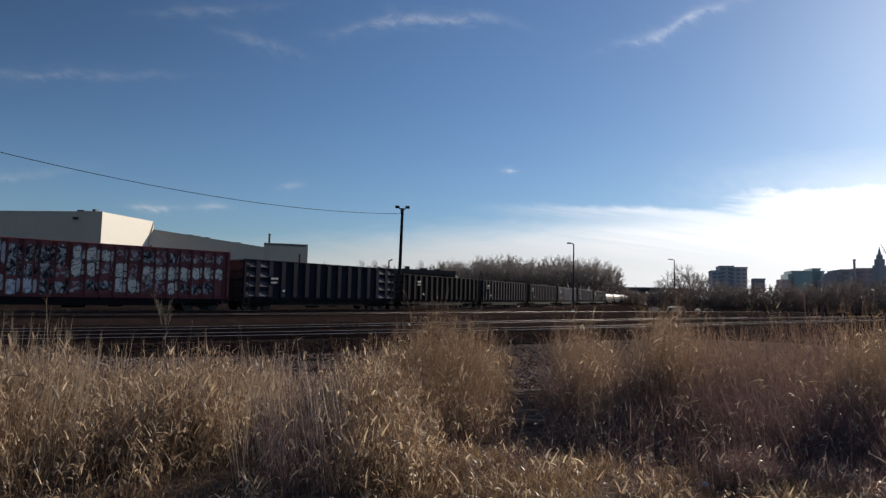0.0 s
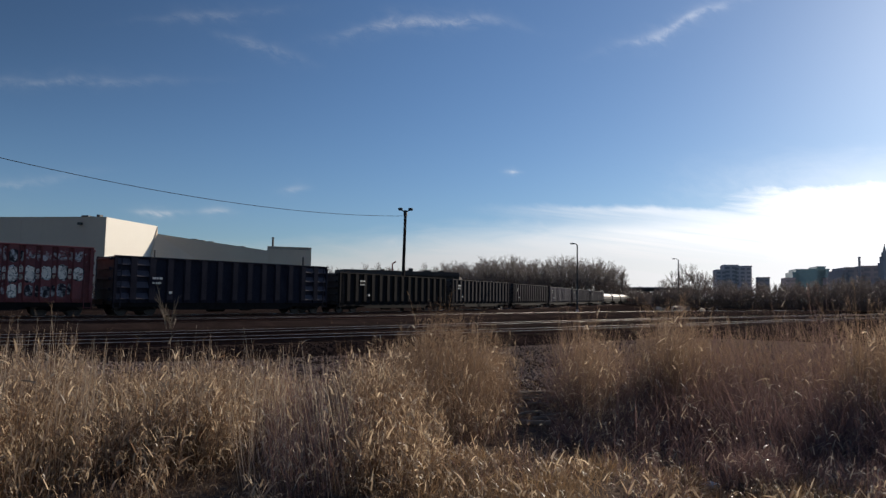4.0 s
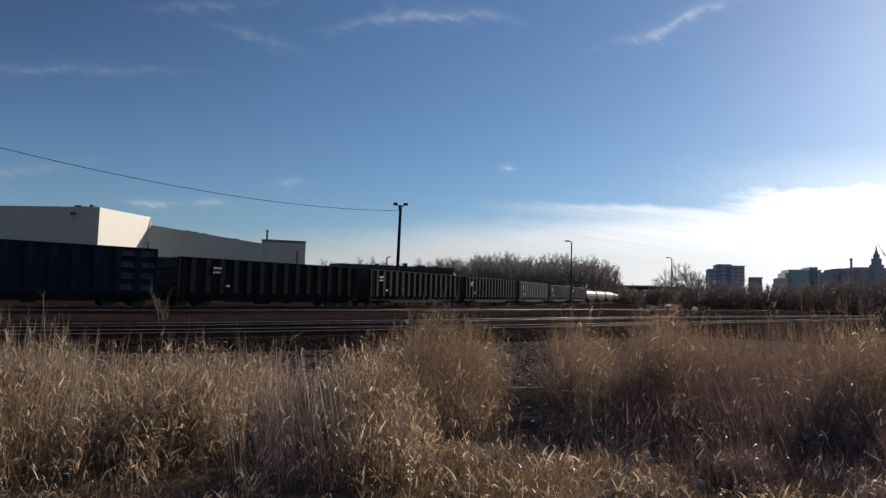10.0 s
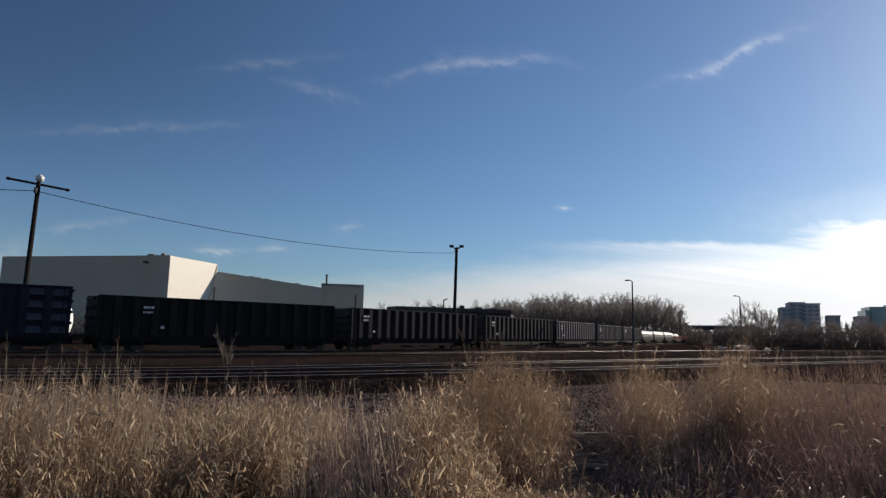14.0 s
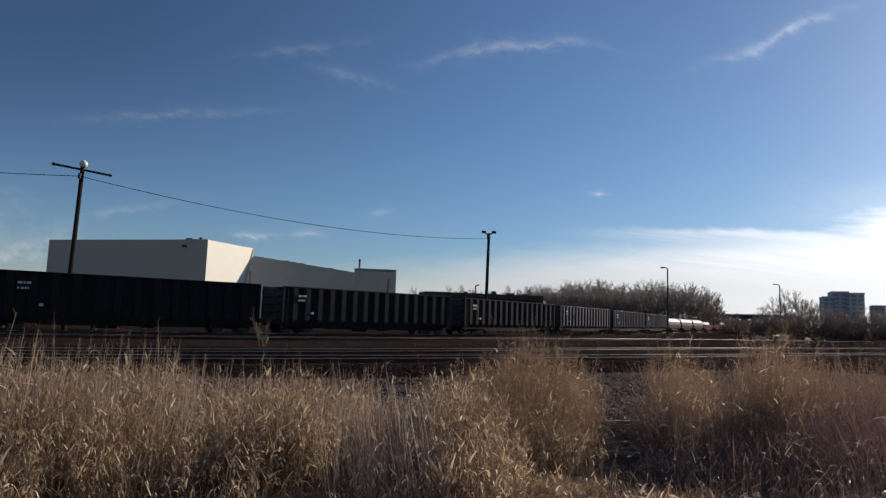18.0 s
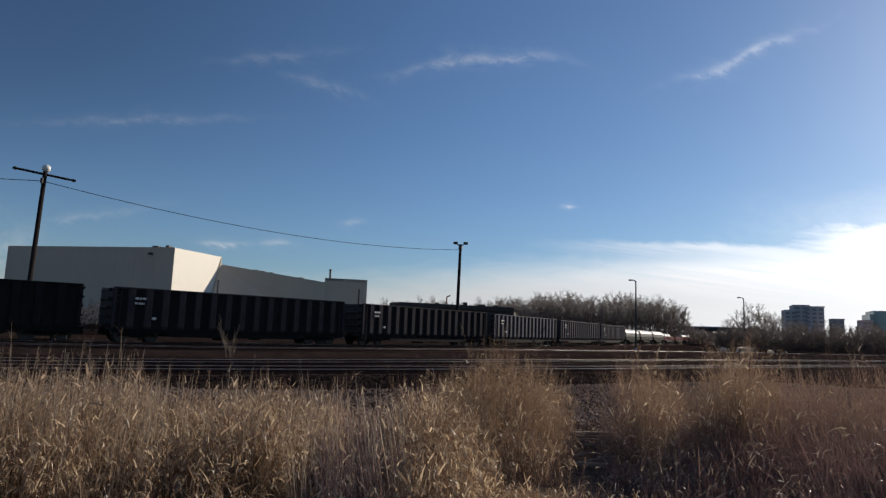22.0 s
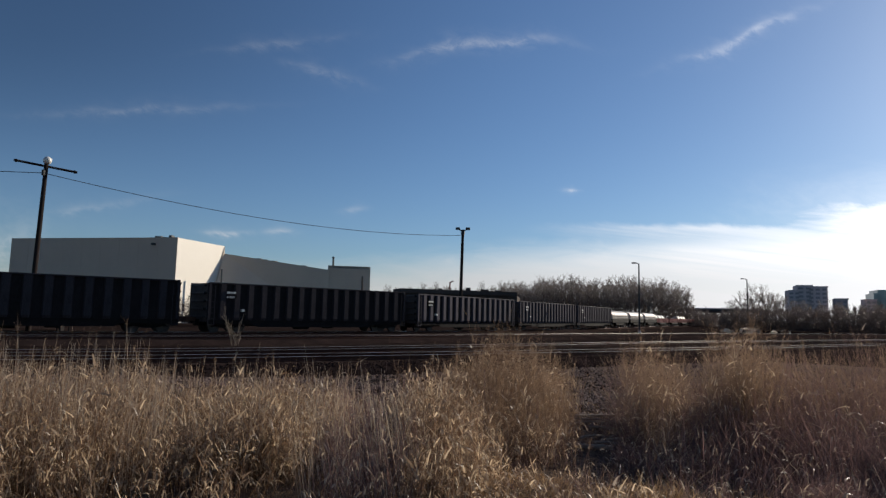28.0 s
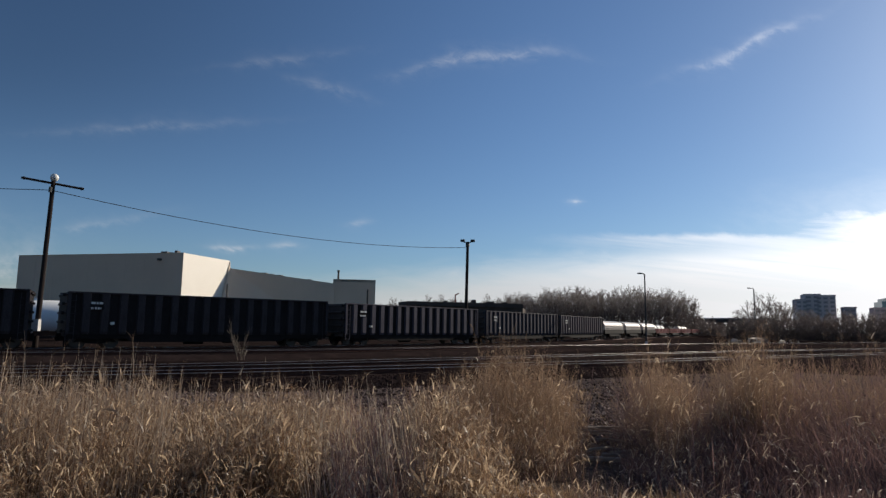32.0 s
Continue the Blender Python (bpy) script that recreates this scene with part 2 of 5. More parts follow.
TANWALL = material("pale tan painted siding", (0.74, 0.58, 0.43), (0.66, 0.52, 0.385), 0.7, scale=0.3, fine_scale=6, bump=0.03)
ROOFING = material("grey gravel roof", (0.25, 0.24, 0.22), None, 0.9)
BLUE_PAINT = material("faded navy car paint", (0.0145, 0.0135, 0.021), (0.042, 0.0395, 0.052), 0.68, scale=1.3, fine_scale=18, stretch=(1, 1, 0.35), spread=0.3, spec=0.04)
BLACK_PAINT = material("sooty black car paint", (0.015, 0.0130, 0.0128), (0.034, 0.0300, 0.0300), 0.72, scale=1.2, fine_scale=16, stretch=(1, 1, 0.35), spread=0.3, spec=0.03)
# Paler than the car's sheets: sunlight on raised parts is painted in.
LIT_GREY_PAINT = material("dark car paint in a sunlit grey tone", (0.050, 0.0435, 0.054), (0.110, 0.098, 0.118), 0.66, scale=1.4, fine_scale=18, stretch=(1, 1, 0.3), spread=0.3, spec=0.10)
DULL_PAINT = material("dull grey car paint", (0.040, 0.0355, 0.044), (0.075, 0.067, 0.081), 0.7, scale=1.4, fine_scale=18, stretch=(1, 1, 0.3), spread=0.3, spec=0.08)
# Slightly paled black, so ribs read as sunlit against the sheets.
LIT_RIB_PAINT = material("black car paint paled for sunlit ribs", (0.030, 0.0258, 0.0275), (0.068, 0.060, 0.064), 0.72, scale=1.4, fine_scale=18, stretch=(1, 1, 0.3), spread=0.3, spec=0.03)
RED_PAINT = material("oxide red car paint", (0.31, 0.095, 0.088), (0.15, 0.058, 0.058), 0.65, scale=1.2, fine_scale=16, stretch=(1, 1, 0.4), spec=0.10)
RUST = material("rusted steel", (0.14, 0.065, 0.035), (0.06, 0.035, 0.025), 0.85)
UNDER = material("black greasy running gear", (0.011, 0.010, 0.010), (0.024, 0.020, 0.019), 0.8, spec=0.08)
WHEEL = material("worn steel wheel", (0.09, 0.075, 0.065), (0.05, 0.04, 0.035), 0.5, 0.6)
SILVER = material("dull silver coil hood", (0.50, 0.46, 0.43), (0.28, 0.235, 0.21), 0.5, 0.15, scale=1.0, stretch=(1, 1, 0.4))
MARK = material("white stencil paint", (0.72, 0.72, 0.70), (0.5, 0.5, 0.48), 0.6, scale=8)
POLE_WOOD = material("weathered dark pole timber", (0.040, 0.030, 0.027), (0.022, 0.017, 0.016), 0.9, scale=4, stretch=(3, 3, 0.3), spec=0.1)
STEEL = material("dull dark steel", (0.085, 0.085, 0.085), (0.05, 0.05, 0.05), 0.6, 0.5)
LAMP_GLASS = material("pale lamp dome", (0.82, 0.80, 0.74), (0.70, 0.68, 0.62), 0.25)
CABLE = material("black cable", (0.02, 0.02, 0.02), (0.03, 0.03, 0.03), 0.6)
# Far town colours are lightened to carry the haze of distance.
CONCRETE = material("grey concrete lightened for haze", (0.72, 0.61, 0.59), (0.56, 0.48, 0.47), 0.85, scale=0.05, fine_scale=0.6, bump=0)
BRICK_FAR = material("brown masonry lightened for haze", (0.56, 0.46, 0.45), (0.46, 0.38, 0.375), 0.85, scale=0.05, fine_scale=0.6, bump=0)
GLASS_FAR = material("teal mirror glass lightened for haze", (0.27, 0.38, 0.38), (0.21, 0.30, 0.31), 0.2, 0.1, scale=0.08, fine_scale=0.5, bump=0)
WINDOW_FAR = material("window band lightened for haze", (0.27, 0.245, 0.25), (0.34, 0.31, 0.315), 0.3, scale=0.3, bump=0)
DARK_SHED = material("dark brown shed cladding", (0.105, 0.085, 0.074), (0.07, 0.058, 0.051), 0.85, scale=0.4, spec=0.1)
DRIFTWOOD = material("bleached grey timber", (0.34, 0.27, 0.20), (0.17, 0.13, 0.10), 0.85, scale=6, stretch=(0.4, 5, 5))
WHITE_JUNK = material("white painted scrap", (0.75, 0.74, 0.72), (0.5, 0.48, 0.46), 0.6)


def sprayed_material(name, pale, dark, under, amount, scale):
    """Worn layered spray paint: pale and dark strokes over the car's own colour."""
    m = bpy.data.materials.new(name)
    m.use_nodes = True
    t = m.node_tree
    p = t.nodes["Principled BSDF"]
    p.inputs["Roughness"].default_value, p.inputs["Specular IOR Level"].default_value = 0.65, 0.15
    c = t.nodes.new("ShaderNodeTexCoord").outputs["Object"]
    mp = t.nodes.new("ShaderNodeMapping")
    mp.inputs["Scale"].default_value = (1.0, 1.0, 0.8)
    t.links.new(c, mp.inputs[0])
    a = noise_of(t, mp.outputs[0], scale, 3, 0.55, 1.6)
    b = noise_of(t, mp.outputs[0], scale * 0.9, 2, 0.4, 1.2)
    w = noise_of(t, mp.outputs[0], 14.0, 3, 0.6)

    def two(f, one, other):
        mx = t.nodes.new("ShaderNodeMix")
        mx.data_type = "RGBA"
        t.links.new(f.out, mx.inputs[0])
        for slot, col in ((6, one), (7, other)):
            if isinstance(col, tuple):
                mx.inputs[slot].default_value = (*col, 1)
            else:
                t.links.new(col, mx.inputs[slot])
        return mx.outputs[2]

    broad = noise_of(t, mp.outputs[0], 2.6, 3, 0.6)
    tone = two(w.step(0.35, 0.65), pale, tuple(x * 0.78 for x in pale))
    tone = two(broad.step(0.54, 0.66), tone, tuple(x * 0.45 for x in pale))
    base = two(a.step(amount - 0.12, amount + 0.10), under, tone)
    line = (b - 0.5).op("ABSOLUTE").step(0.04, 0.012) * w.step(0.42, 0.56)
    t.links.new(two(line, base, dark), p.inputs["Base Color"])
    return m


PIECE_PALE = sprayed_material("pale grey-white graffiti", (1.0, 0.85, 0.70), (0.10, 0.075, 0.07), (0.26, 0.09, 0.085), 0.36, 1.8)
PIECE_BLUE = sprayed_material("bluish-white graffiti", (0.86, 0.79, 0.77), (0.20, 0.165, 0.17), (0.30, 0.13, 0.12), 0.36, 1.6)
PIECE_LINE = sprayed_material("thin pale graffiti outlines", (0.66, 0.60, 0.57), (0.05, 0.036, 0.036), (0.24, 0.075, 0.07), 0.55, 2.4)
PIECE_DARK = sprayed_material("black graffiti with pale outlines", (0.70, 0.64, 0.60), (0.020, 0.017, 0.018), (0.045, 0.032, 0.033), 0.55, 2.2)

# ---- building blocks ----


def part(name, bm, mat, parent=None, label="", smooth=False):
    """Links a bmesh as one mesh object, under a thing or a part."""
    me = bpy.data.meshes.new(name)
    bm.to_mesh(me)
    bm.free()
    me.materials.append(mat)
    if smooth:
        me.polygons.foreach_set("use_smooth", [True] * len(me.polygons))
    ob = new(name, me)
    if parent is not None:
        ob.parent = parent
    if label:
        ob["label"] = label
    return ob


def share(name, ob, parent, m):
    """Another object on ob's mesh."""
    o = new(name, ob.data)
    o.parent = parent
    o.matrix_basis = m
    return o


def prism(bm, ring, z0, z1, top=None):
    """A prism on a ring of (x, y); top: another ring for its upper end."""
    low = [bm.verts.new((x, y, z0)) for x, y in ring]
    high = [bm.verts.new((x, y, z1)) for x, y in (top or ring)]
    n = len(ring)
    for i in range(n):
        bm.faces.new((low[i], low[(i + 1) % n], high[(i + 1) % n], high[i]))
    bm.faces.new(list(reversed(low)))
    bm.faces.new(high)
    return bm


def block(bm, x0, x1, y0, y1, z0, z1):
    return prism(bm, ((x0, y0), (x1, y0), (x1, y1), (x0, y1)), z0, z1)


def tube(bm, p, q, r0, r1=None, n=8, caps=True):
    p, q = Vector(p), Vector(q)
    r1 = r0 if r1 is None else r1
    d = (q - p).normalized()
    s = d.orthogonal().normalized()
    w = d.cross(s)
    rings = []
    for c, r in ((p, r0), (q, r1)):
        rings.append([bm.verts.new(c + (s * math.cos(k * math.tau / n) + w * math.sin(k * math.tau / n)) * r) for k in range(n)])
    for i in range(n):
        bm.faces.new((rings[0][i], rings[0][(i + 1) % n], rings[1][(i + 1) % n], rings[1][i]))
    if caps:
        bm.faces.new(list(reversed(rings[0])))
        bm.faces.new(rings[1])
    return bm


def bevel(bm, width):
    bmesh.ops.bevel(bm, geom=bm.edges[:], offset=width, segments=1, affect="EDGES")
    return bm


def empty(name, label, category, m=None, group=""):
    ob = new(name)
    ob.empty_display_size = 0.3
    if m is not None:
        ob.matrix_basis = m
    return tagged(ob, label, category, group)


def polar(az, r, z=-0.3):
    return Vector((r * math.sin(radians(az)), r * math.cos(radians(az)), z))


def cloud_mesh(name, verts, quads, mat, label, category, parent=None):
    """A large mesh from arrays of vertices and quads."""
    me = bpy.data.meshes.new(name)
    n = len(quads)
    me.vertices.add(len(verts))
    me.vertices.foreach_set("co", np.asarray(verts, np.float32).ravel())
    k = quads.shape[1]
    me.loops.add(n * k)
    me.loops.foreach_set("vertex_index", np.asarray(quads, np.int32).ravel())
    me.polygons.add(n)
    me.polygons.foreach_set("loop_start", np.arange(n, dtype=np.int32) * k)
    me.polygons.foreach_set("loop_total", np.full(n, k, np.int32))
    me.update(calc_edges=True)
    me.validate()
    me.materials.append(mat)
    ob = new(name, me)
    if parent is None:
        tagged(ob, label, category, kind="stuff")
    else:
        ob.parent = parent
        tagged(ob, label, kind="stuff")
    return ob


def ribbons(root, way, side, length, width, droop, n=3, tip=0.15):
    """Blades from roots along their ways, bent down by droop; arrays of shape (k, 3) and (k,)."""
    k = len(root)
    s = np.linspace(0, 1, n + 1)
    pts = root[:, None] + way[:, None] * (length[:, None] * s)[..., None]
    pts[:, :, 2] -= (droop * length)[:, None] * s**2
    w = (width[:, None] * (1 - (1 - tip) * s**1.5))[..., None] * 0.5
    verts = np.stack([pts - side[:, None] * w, pts + side[:, None] * w], 2).reshape(-1, 3)
    base = (np.arange(k) * (n + 1) * 2)[:, None]
    j = (np.arange(n) * 2)[None]
    q = np.stack([base + j, base + j + 1, base + j + 3, base + j + 2], -1).reshape(-1, 4)
    return verts, q


def unit(v):
    return v / np.linalg.norm(v, axis=1)[:, None]


def gather(pieces):
    out_v, out_q, at = [], [], 0
    for v, q in pieces:
        out_v.append(v)
        out_q.append(q + at)
        at += len(v)
    return np.concatenate(out_v), np.concatenate(out_q)


# ---- the ground ----
GZ = -0.3                             # the level of the yard between the tracks


def ground_height(x, y):
    r = np.hypot(x, y)
    yard = np.clip((y - 0.25 * np.abs(x) - 10.0) / 6.0, 0, 1)
    bumps = 0.05 * np.sin(1.3 * x + 0.7 * y) * np.sin(0.9 * y - 0.4 * x) + 0.03 * np.sin(3.1 * x - 1.7 * y)
    return np.where(r < 60, bumps * (1 - yard * 0.85), 0) + GZ * np.maximum(yard, np.clip((r - 40) / 20, 0, 1))


def make_ground():
    rad = np.concatenate([[0], 1.5 * 1.045 ** np.arange(0, 172)])
    na = 120
    ang = np.arange(na) / na * math.tau
    x, y = np.outer(rad[1:], np.sin(ang)), np.outer(rad[1:], np.cos(ang))
    z = ground_height(x, y)
    verts = np.stack([x, y, z], -1).reshape(-1, 3)
    i = np.arange(len(rad) - 2)[:, None] * na
    j = np.arange(na)[None]
    k = (j + 1) % na
    quads = np.stack([i + j, i + na + j, i + na + k, i + k], -1).reshape(-1, 4)
    m = bpy.data.materials.new("soil, litter and ballast")
    m.use_nodes = True
    t = m.node_tree
    p = t.nodes["Principled BSDF"]
    c = t.nodes.new("ShaderNodeTexCoord").outputs["Object"]
    s = t.nodes.new("ShaderNodeSeparateXYZ")
    t.links.new(c, s.inputs[0])
    px, py = Sock(t, s.outputs[0]), Sock(t, s.outputs[1])
    mp = t.nodes.new("ShaderNodeMapping")
    mp.inputs["Rotation"].default_value = (0, 0, radians(45))
    mp.inputs["Scale"].default_value = (0.05, 1.0, 1.0)
    t.links.new(c, mp.inputs[0])
    n4 = noise_of(t, mp.outputs[0], 0.8, 5, 0.65, 0.4)
    n1, n2, n3 = noise_of(t, c, 0.6, 6), noise_of(t, c, 9.0, 5), noise_of(t, c, 40.0, 4)
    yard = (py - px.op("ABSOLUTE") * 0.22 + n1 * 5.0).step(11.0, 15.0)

    def two(f, one, other):
        mx = t.nodes.new("ShaderNodeMix")
        mx.data_type = "RGBA"
        t.links.new(f.out, mx.inputs[0])
        for slot, col in ((6, one), (7, other)):
            if isinstance(col, tuple):
                mx.inputs[slot].default_value = (*col, 1)
            else:
                t.links.new(col, mx.inputs[slot])
        return mx.outputs[2]

    soil = two(n2.step(0.35, 0.65), (0.105, 0.075, 0.062), two(n3.step(0.4, 0.6), (0.155, 0.110, 0.082), (0.23, 0.165, 0.112)))
    # Yard tones are darkened to include the rough ground's own self-shadowing.
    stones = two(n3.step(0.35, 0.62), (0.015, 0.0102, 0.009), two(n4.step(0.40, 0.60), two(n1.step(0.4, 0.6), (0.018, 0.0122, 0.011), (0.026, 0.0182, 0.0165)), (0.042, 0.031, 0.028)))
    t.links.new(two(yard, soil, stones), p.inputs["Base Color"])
    p.inputs["Roughness"].default_value = 0.95
    p.inputs["Specular IOR Level"].default_value = 0.0
    b = t.nodes.new("ShaderNodeBump")
    b.inputs["Strength"].default_value, b.inputs["Distance"].default_value = 0.8, 0.04
    t.links.new(n3.out, b.inputs["Height"])
    t.links.new(b.outputs[0], p.inputs["Normal"])
    hub = len(verts)
    verts = np.concatenate([verts, [(0, 0, 0)]])
    g = cloud_mesh("ground", verts, quads, m, "", "")
    bm = bmesh.new()
    bm.from_mesh(g.data)
    bm.verts.ensure_lookup_table()
    for i in range(na):
        bm.faces.new((bm.verts[hub], bm.verts[i], bm.verts[(i + 1) % na]))
    bm.to_mesh(g.data)
    bm.free()
    tagged(g, "level ground of brown soil, grass litter and grey-brown ballast", "ground", kind="structure")
    return g


make_ground()

# ---- tracks ----


class Track:
    """A line on the ground that starts at a place and follows headings (degrees clockwise from +y) given along its length."""

    def __init__(self, x, y, nodes, lo, hi):
        self.s = np.arange(lo, hi + 0.5, 0.5)
        h = np.radians(np.interp(self.s, [n[0] for n in nodes], [n[1] for n in nodes]))
        gx, gy = np.sin(h), np.cos(h)
        cx = np.concatenate([[0], np.cumsum((gx[1:] + gx[:-1]) * 0.25)])
        cy = np.concatenate([[0], np.cumsum((gy[1:] + gy[:-1]) * 0.25)])
        self.x = cx - np.interp(0, self.s, cx) + x
        self.y = cy - np.interp(0, self.s, cy) + y
        self.h = h

    def at(self, s, left=0.0):
        h = np.interp(s, self.s, self.h)
        return np.interp(s, self.s, self.x) - left * np.cos(h), np.interp(s, self.s, self.y) + left * np.sin(h)

    def placed(self, s, left=0.0, z=0.0):
        x, y = self.at(s, left)
        return pose(x, y, z, 0, 0, 90 - math.degrees(np.interp(s, self.s, self.h)))


MAIN = Track(-10.92, 48.17, ((-60, 68.6), (-20, 48.7), (20, 28.9), (60, 23.1), (300, 28.0)), -75, 300)
NEAR = Track(-6.2, 22.0, ((-60, 90), (-20, 70), (0, 54), (20, 50), (200, 48)), -60, 190)
SECOND = Track(-7.8, 25.7, ((-60, 88), (-20, 68), (0, 48), (15, 45), (40, 51), (200, 48)), -60, 190)
THIRD = Track(-12.4, 38.6, ((-60, 82), (-20, 62), (0, 46), (12, 41), (30, 43), (70, 54), (250, 50)), -60, 210)
SIDE = 1.5                            # the train's line is that of its near side


def sweep(track, s0, s1, step, left, profile):
    """A bar of that profile (offset to the left, height) along a track."""
    bm = bmesh.new()
    rows = []
    for s in np.arange(s0, s1 + step / 2, step):
        rows.append([bm.verts.new((*track.at(s, left + o), z)) for o, z in profile])
    n = len(profile)
    for a, b in zip(rows, rows[1:]):
        for i in range(n):
            bm.faces.new((a[i], a[(i + 1) % n], b[(i + 1) % n], b[i]))
    return bm


def make_track(track, s0, s1, left, tie_from, tie_to, label, head_mat=None, sunk=0.0):
    thing = empty("railway_track", label, "railway track", group="tracks of the yard")
    T = RAIL_TOP
    web = ((-0.07, T - 0.16), (0.07, T - 0.16), (0.07, T - 0.14), (0.012, T - 0.12), (0.012, T - 0.04), (0.036, T - 0.035), (0.036, T - 0.006), (-0.036, T - 0.006), (-0.036, T - 0.035), (-0.012, T - 0.04), (-0.012, T - 0.12), (-0.07, T - 0.14))
    head = ((-0.034, T - 0.006), (0.034, T - 0.006), (0.030, T), (-0.030, T))
    for off in (-0.7525, 0.7525):
        rail = part("rail", sweep(track, s0, s1, 2.0, left + off, web), RAIL, thing)
        part("rail_head", sweep(track, s0, s1, 2.0, left + off, head), head_mat or SHINE, rail, "worn bright rail head")
    bed = ((-2.5, GZ - 0.05), (2.5, GZ - 0.05), (1.65, T - 0.175 - sunk), (-1.65, T - 0.175 - sunk))
    part("ballast_bed", sweep(track, s0, s1, 2.0, left, bed), BALLAST, thing, "crushed-stone ballast bed darkened for self-shade")
    first = None
    for s in np.arange(tie_from, tie_to, 0.56):
        m = track.placed(s + random.uniform(-0.03, 0.03), left + random.uniform(-0.06, 0.06), random.uniform(-0.008, 0.006)) @ pose(0, 0, 0, 0, 0, random.uniform(-1.5, 1.5))
        if first is None:
            first = part("tie", block(bmesh.new(), -0.115, 0.115, -1.3, 1.3, T - 0.33, T - 0.162), TIE, thing)
            first.matrix_basis = m
        else:
            share("tie", first, thing, m)
    return thing

# ---- the train ----
# cars from the front: near end along the line at 0 s, length over couplers
GAP = 0.55


def make_truck(car, x):
    """A two-axle truck at x under a car, with turning wheelsets."""
    truck = part("truck", bmesh.new(), UNDER, car)
    truck.matrix_basis = pose(x, 0, 0)
    bm = bmesh.new()
    for side in (-0.98, 0.98):
        ring = ((-1.15, 0.36), (-0.85, 0.62), (-0.35, 0.66), (0.35, 0.66), (0.85, 0.62), (1.15, 0.36), (0.75, 0.40), (0.35, 0.28), (-0.35, 0.28), (-0.75, 0.40))
        lo = [bm.verts.new((a, side - 0.07, b)) for a, b in ring]
        hi = [bm.verts.new((a, side + 0.07, b)) for a, b in ring]
        for i in range(len(ring)):
            j = (i + 1) % len(ring)
            bm.faces.new((lo[i], lo[j], hi[j], hi[i]))
        bm.faces.new(lo)
        bm.faces.new(list(reversed(hi)))
    block(bm, -0.2, 0.2, -0.95, 0.95, 0.38, 0.72)
    bm.to_mesh(truck.data)
    bm.free()
    if "wheelset" not in PROTO:
        bm = bmesh.new()
        for side in (-0.75, 0.75):
            tube(bm, (0, side - 0.06, 0), (0, side + 0.06, 0), 0.42, n=20)
            tube(bm, (0, side - 0.10, 0), (0, side - 0.06, 0), 0.455, n=20) if side > 0 else tube(bm, (0, side + 0.06, 0), (0, side + 0.10, 0), 0.455, n=20)
            for k in range(6):
                a = k * math.tau / 6
                out = side + (0.07 if side > 0 else -0.07)
                tube(bm, (0.25 * math.cos(a), side, 0.25 * math.sin(a)), (0.25 * math.cos(a), out, 0.25 * math.sin(a)), 0.05, n=6)
        tube(bm, (0, -1.0, 0), (0, 1.0, 0), 0.09, n=10)
        me = bpy.data.meshes.new("wheelset")
        bm.to_mesh(me)
        bm.free()
        me.materials.append(WHEEL)
        PROTO["wheelset"] = me
    for wx in (-0.88, 0.88):
        w = new("wheelset", PROTO["wheelset"])
        w.parent = truck
        w.matrix_basis = pose(wx, 0, 0.42)
        WHEELSETS.append(w)
    return truck


PROTO, WHEELSETS, CARS = {}, [], []


def rib(bm, x, w, depth, y, z0, z1):
    """A side post, tapered in at its foot; y is the sheet's outer face, and depth points out."""
    s = 1 if depth > 0 else -1
    d = abs(depth)
    zt = z0 + (z1 - z0) * 0.07
    pts = []
    for z, ww, dd in ((z0, w * 0.75, d * 0.45), (zt, w, d), (z1, w, d)):
        pts.append([bm.verts.new((x - ww / 2, y, z)), bm.verts.new((x - ww / 2 * 0.72, y + s * dd, z)), bm.verts.new((x + ww / 2 * 0.72, y + s * dd, z)), bm.verts.new((x + ww / 2, y, z))])
    for a, b in zip(pts, pts[1:]):
        for i in range(3):
            bm.faces.new((a[i], a[i + 1], b[i + 1], b[i]))
    bm.faces.new(pts[0])
    bm.faces.new(list(reversed(pts[-1])))
    return bm


def bars(bm, x, z, widths, h, y):
    """Plain bars in place of stencilled characters."""
    for w in widths:
        block(bm, x, x + w, y - 0.012, y + 0.003, z, z + h)
        x += w + 0.05
    return bm


def running_gear(car, L, z_deck):
    half = L / 2
    bm = bmesh.new()
    block(bm, -half + 0.3, half - 0.3, -0.22, 0.22, z_deck - 0.42, z_deck)
    part("centre_sill", bm, UNDER, car)
    for y in (-1.36, 1.32):
        bm = bmesh.new()
        ring = [bm.verts.new(v) for v in ((-half + 3.4, y, z_deck - 0.1), (-half + 4.2, y, z_deck - 0.50), (half - 4.2, y, z_deck - 0.50), (half - 3.4, y, z_deck - 0.1))]
        back = [bm.verts.new(v.co + Vector((0, 0.04, 0))) for v in ring]
        bm.faces.new(ring)
        bm.faces.new(list(reversed(back)))
        for i in range(4):
            bm.faces.new((ring[i], back[i], back[(i + 1) % 4], ring[(i + 1) % 4]))
        bmesh.ops.recalc_face_normals(bm, faces=bm.faces)
        part("fishbelly_sill", bm, UNDER, car)
    for x in (-half + 2.2, half - 2.2):
        make_truck(car, x)
        bm = bmesh.new()
        block(bm, x - 0.25, x + 0.25, -1.2, 1.2, z_deck - 0.28, z_deck)
        part("bolster", bm, UNDER, car)
    for s in (-1, 1):
        bm = bmesh.new()
        block(bm, *sorted((s * (half - 0.35), s * (half + 0.28))), -0.13, 0.13, 0.72, 0.98)
        block(bm, *sorted((s * (half + 0.05), s * (half + 0.30))), -0.2, 0.2, 0.68, 1.02)
        part("coupler", bm, RUST, car)
    bm = bmesh.new()
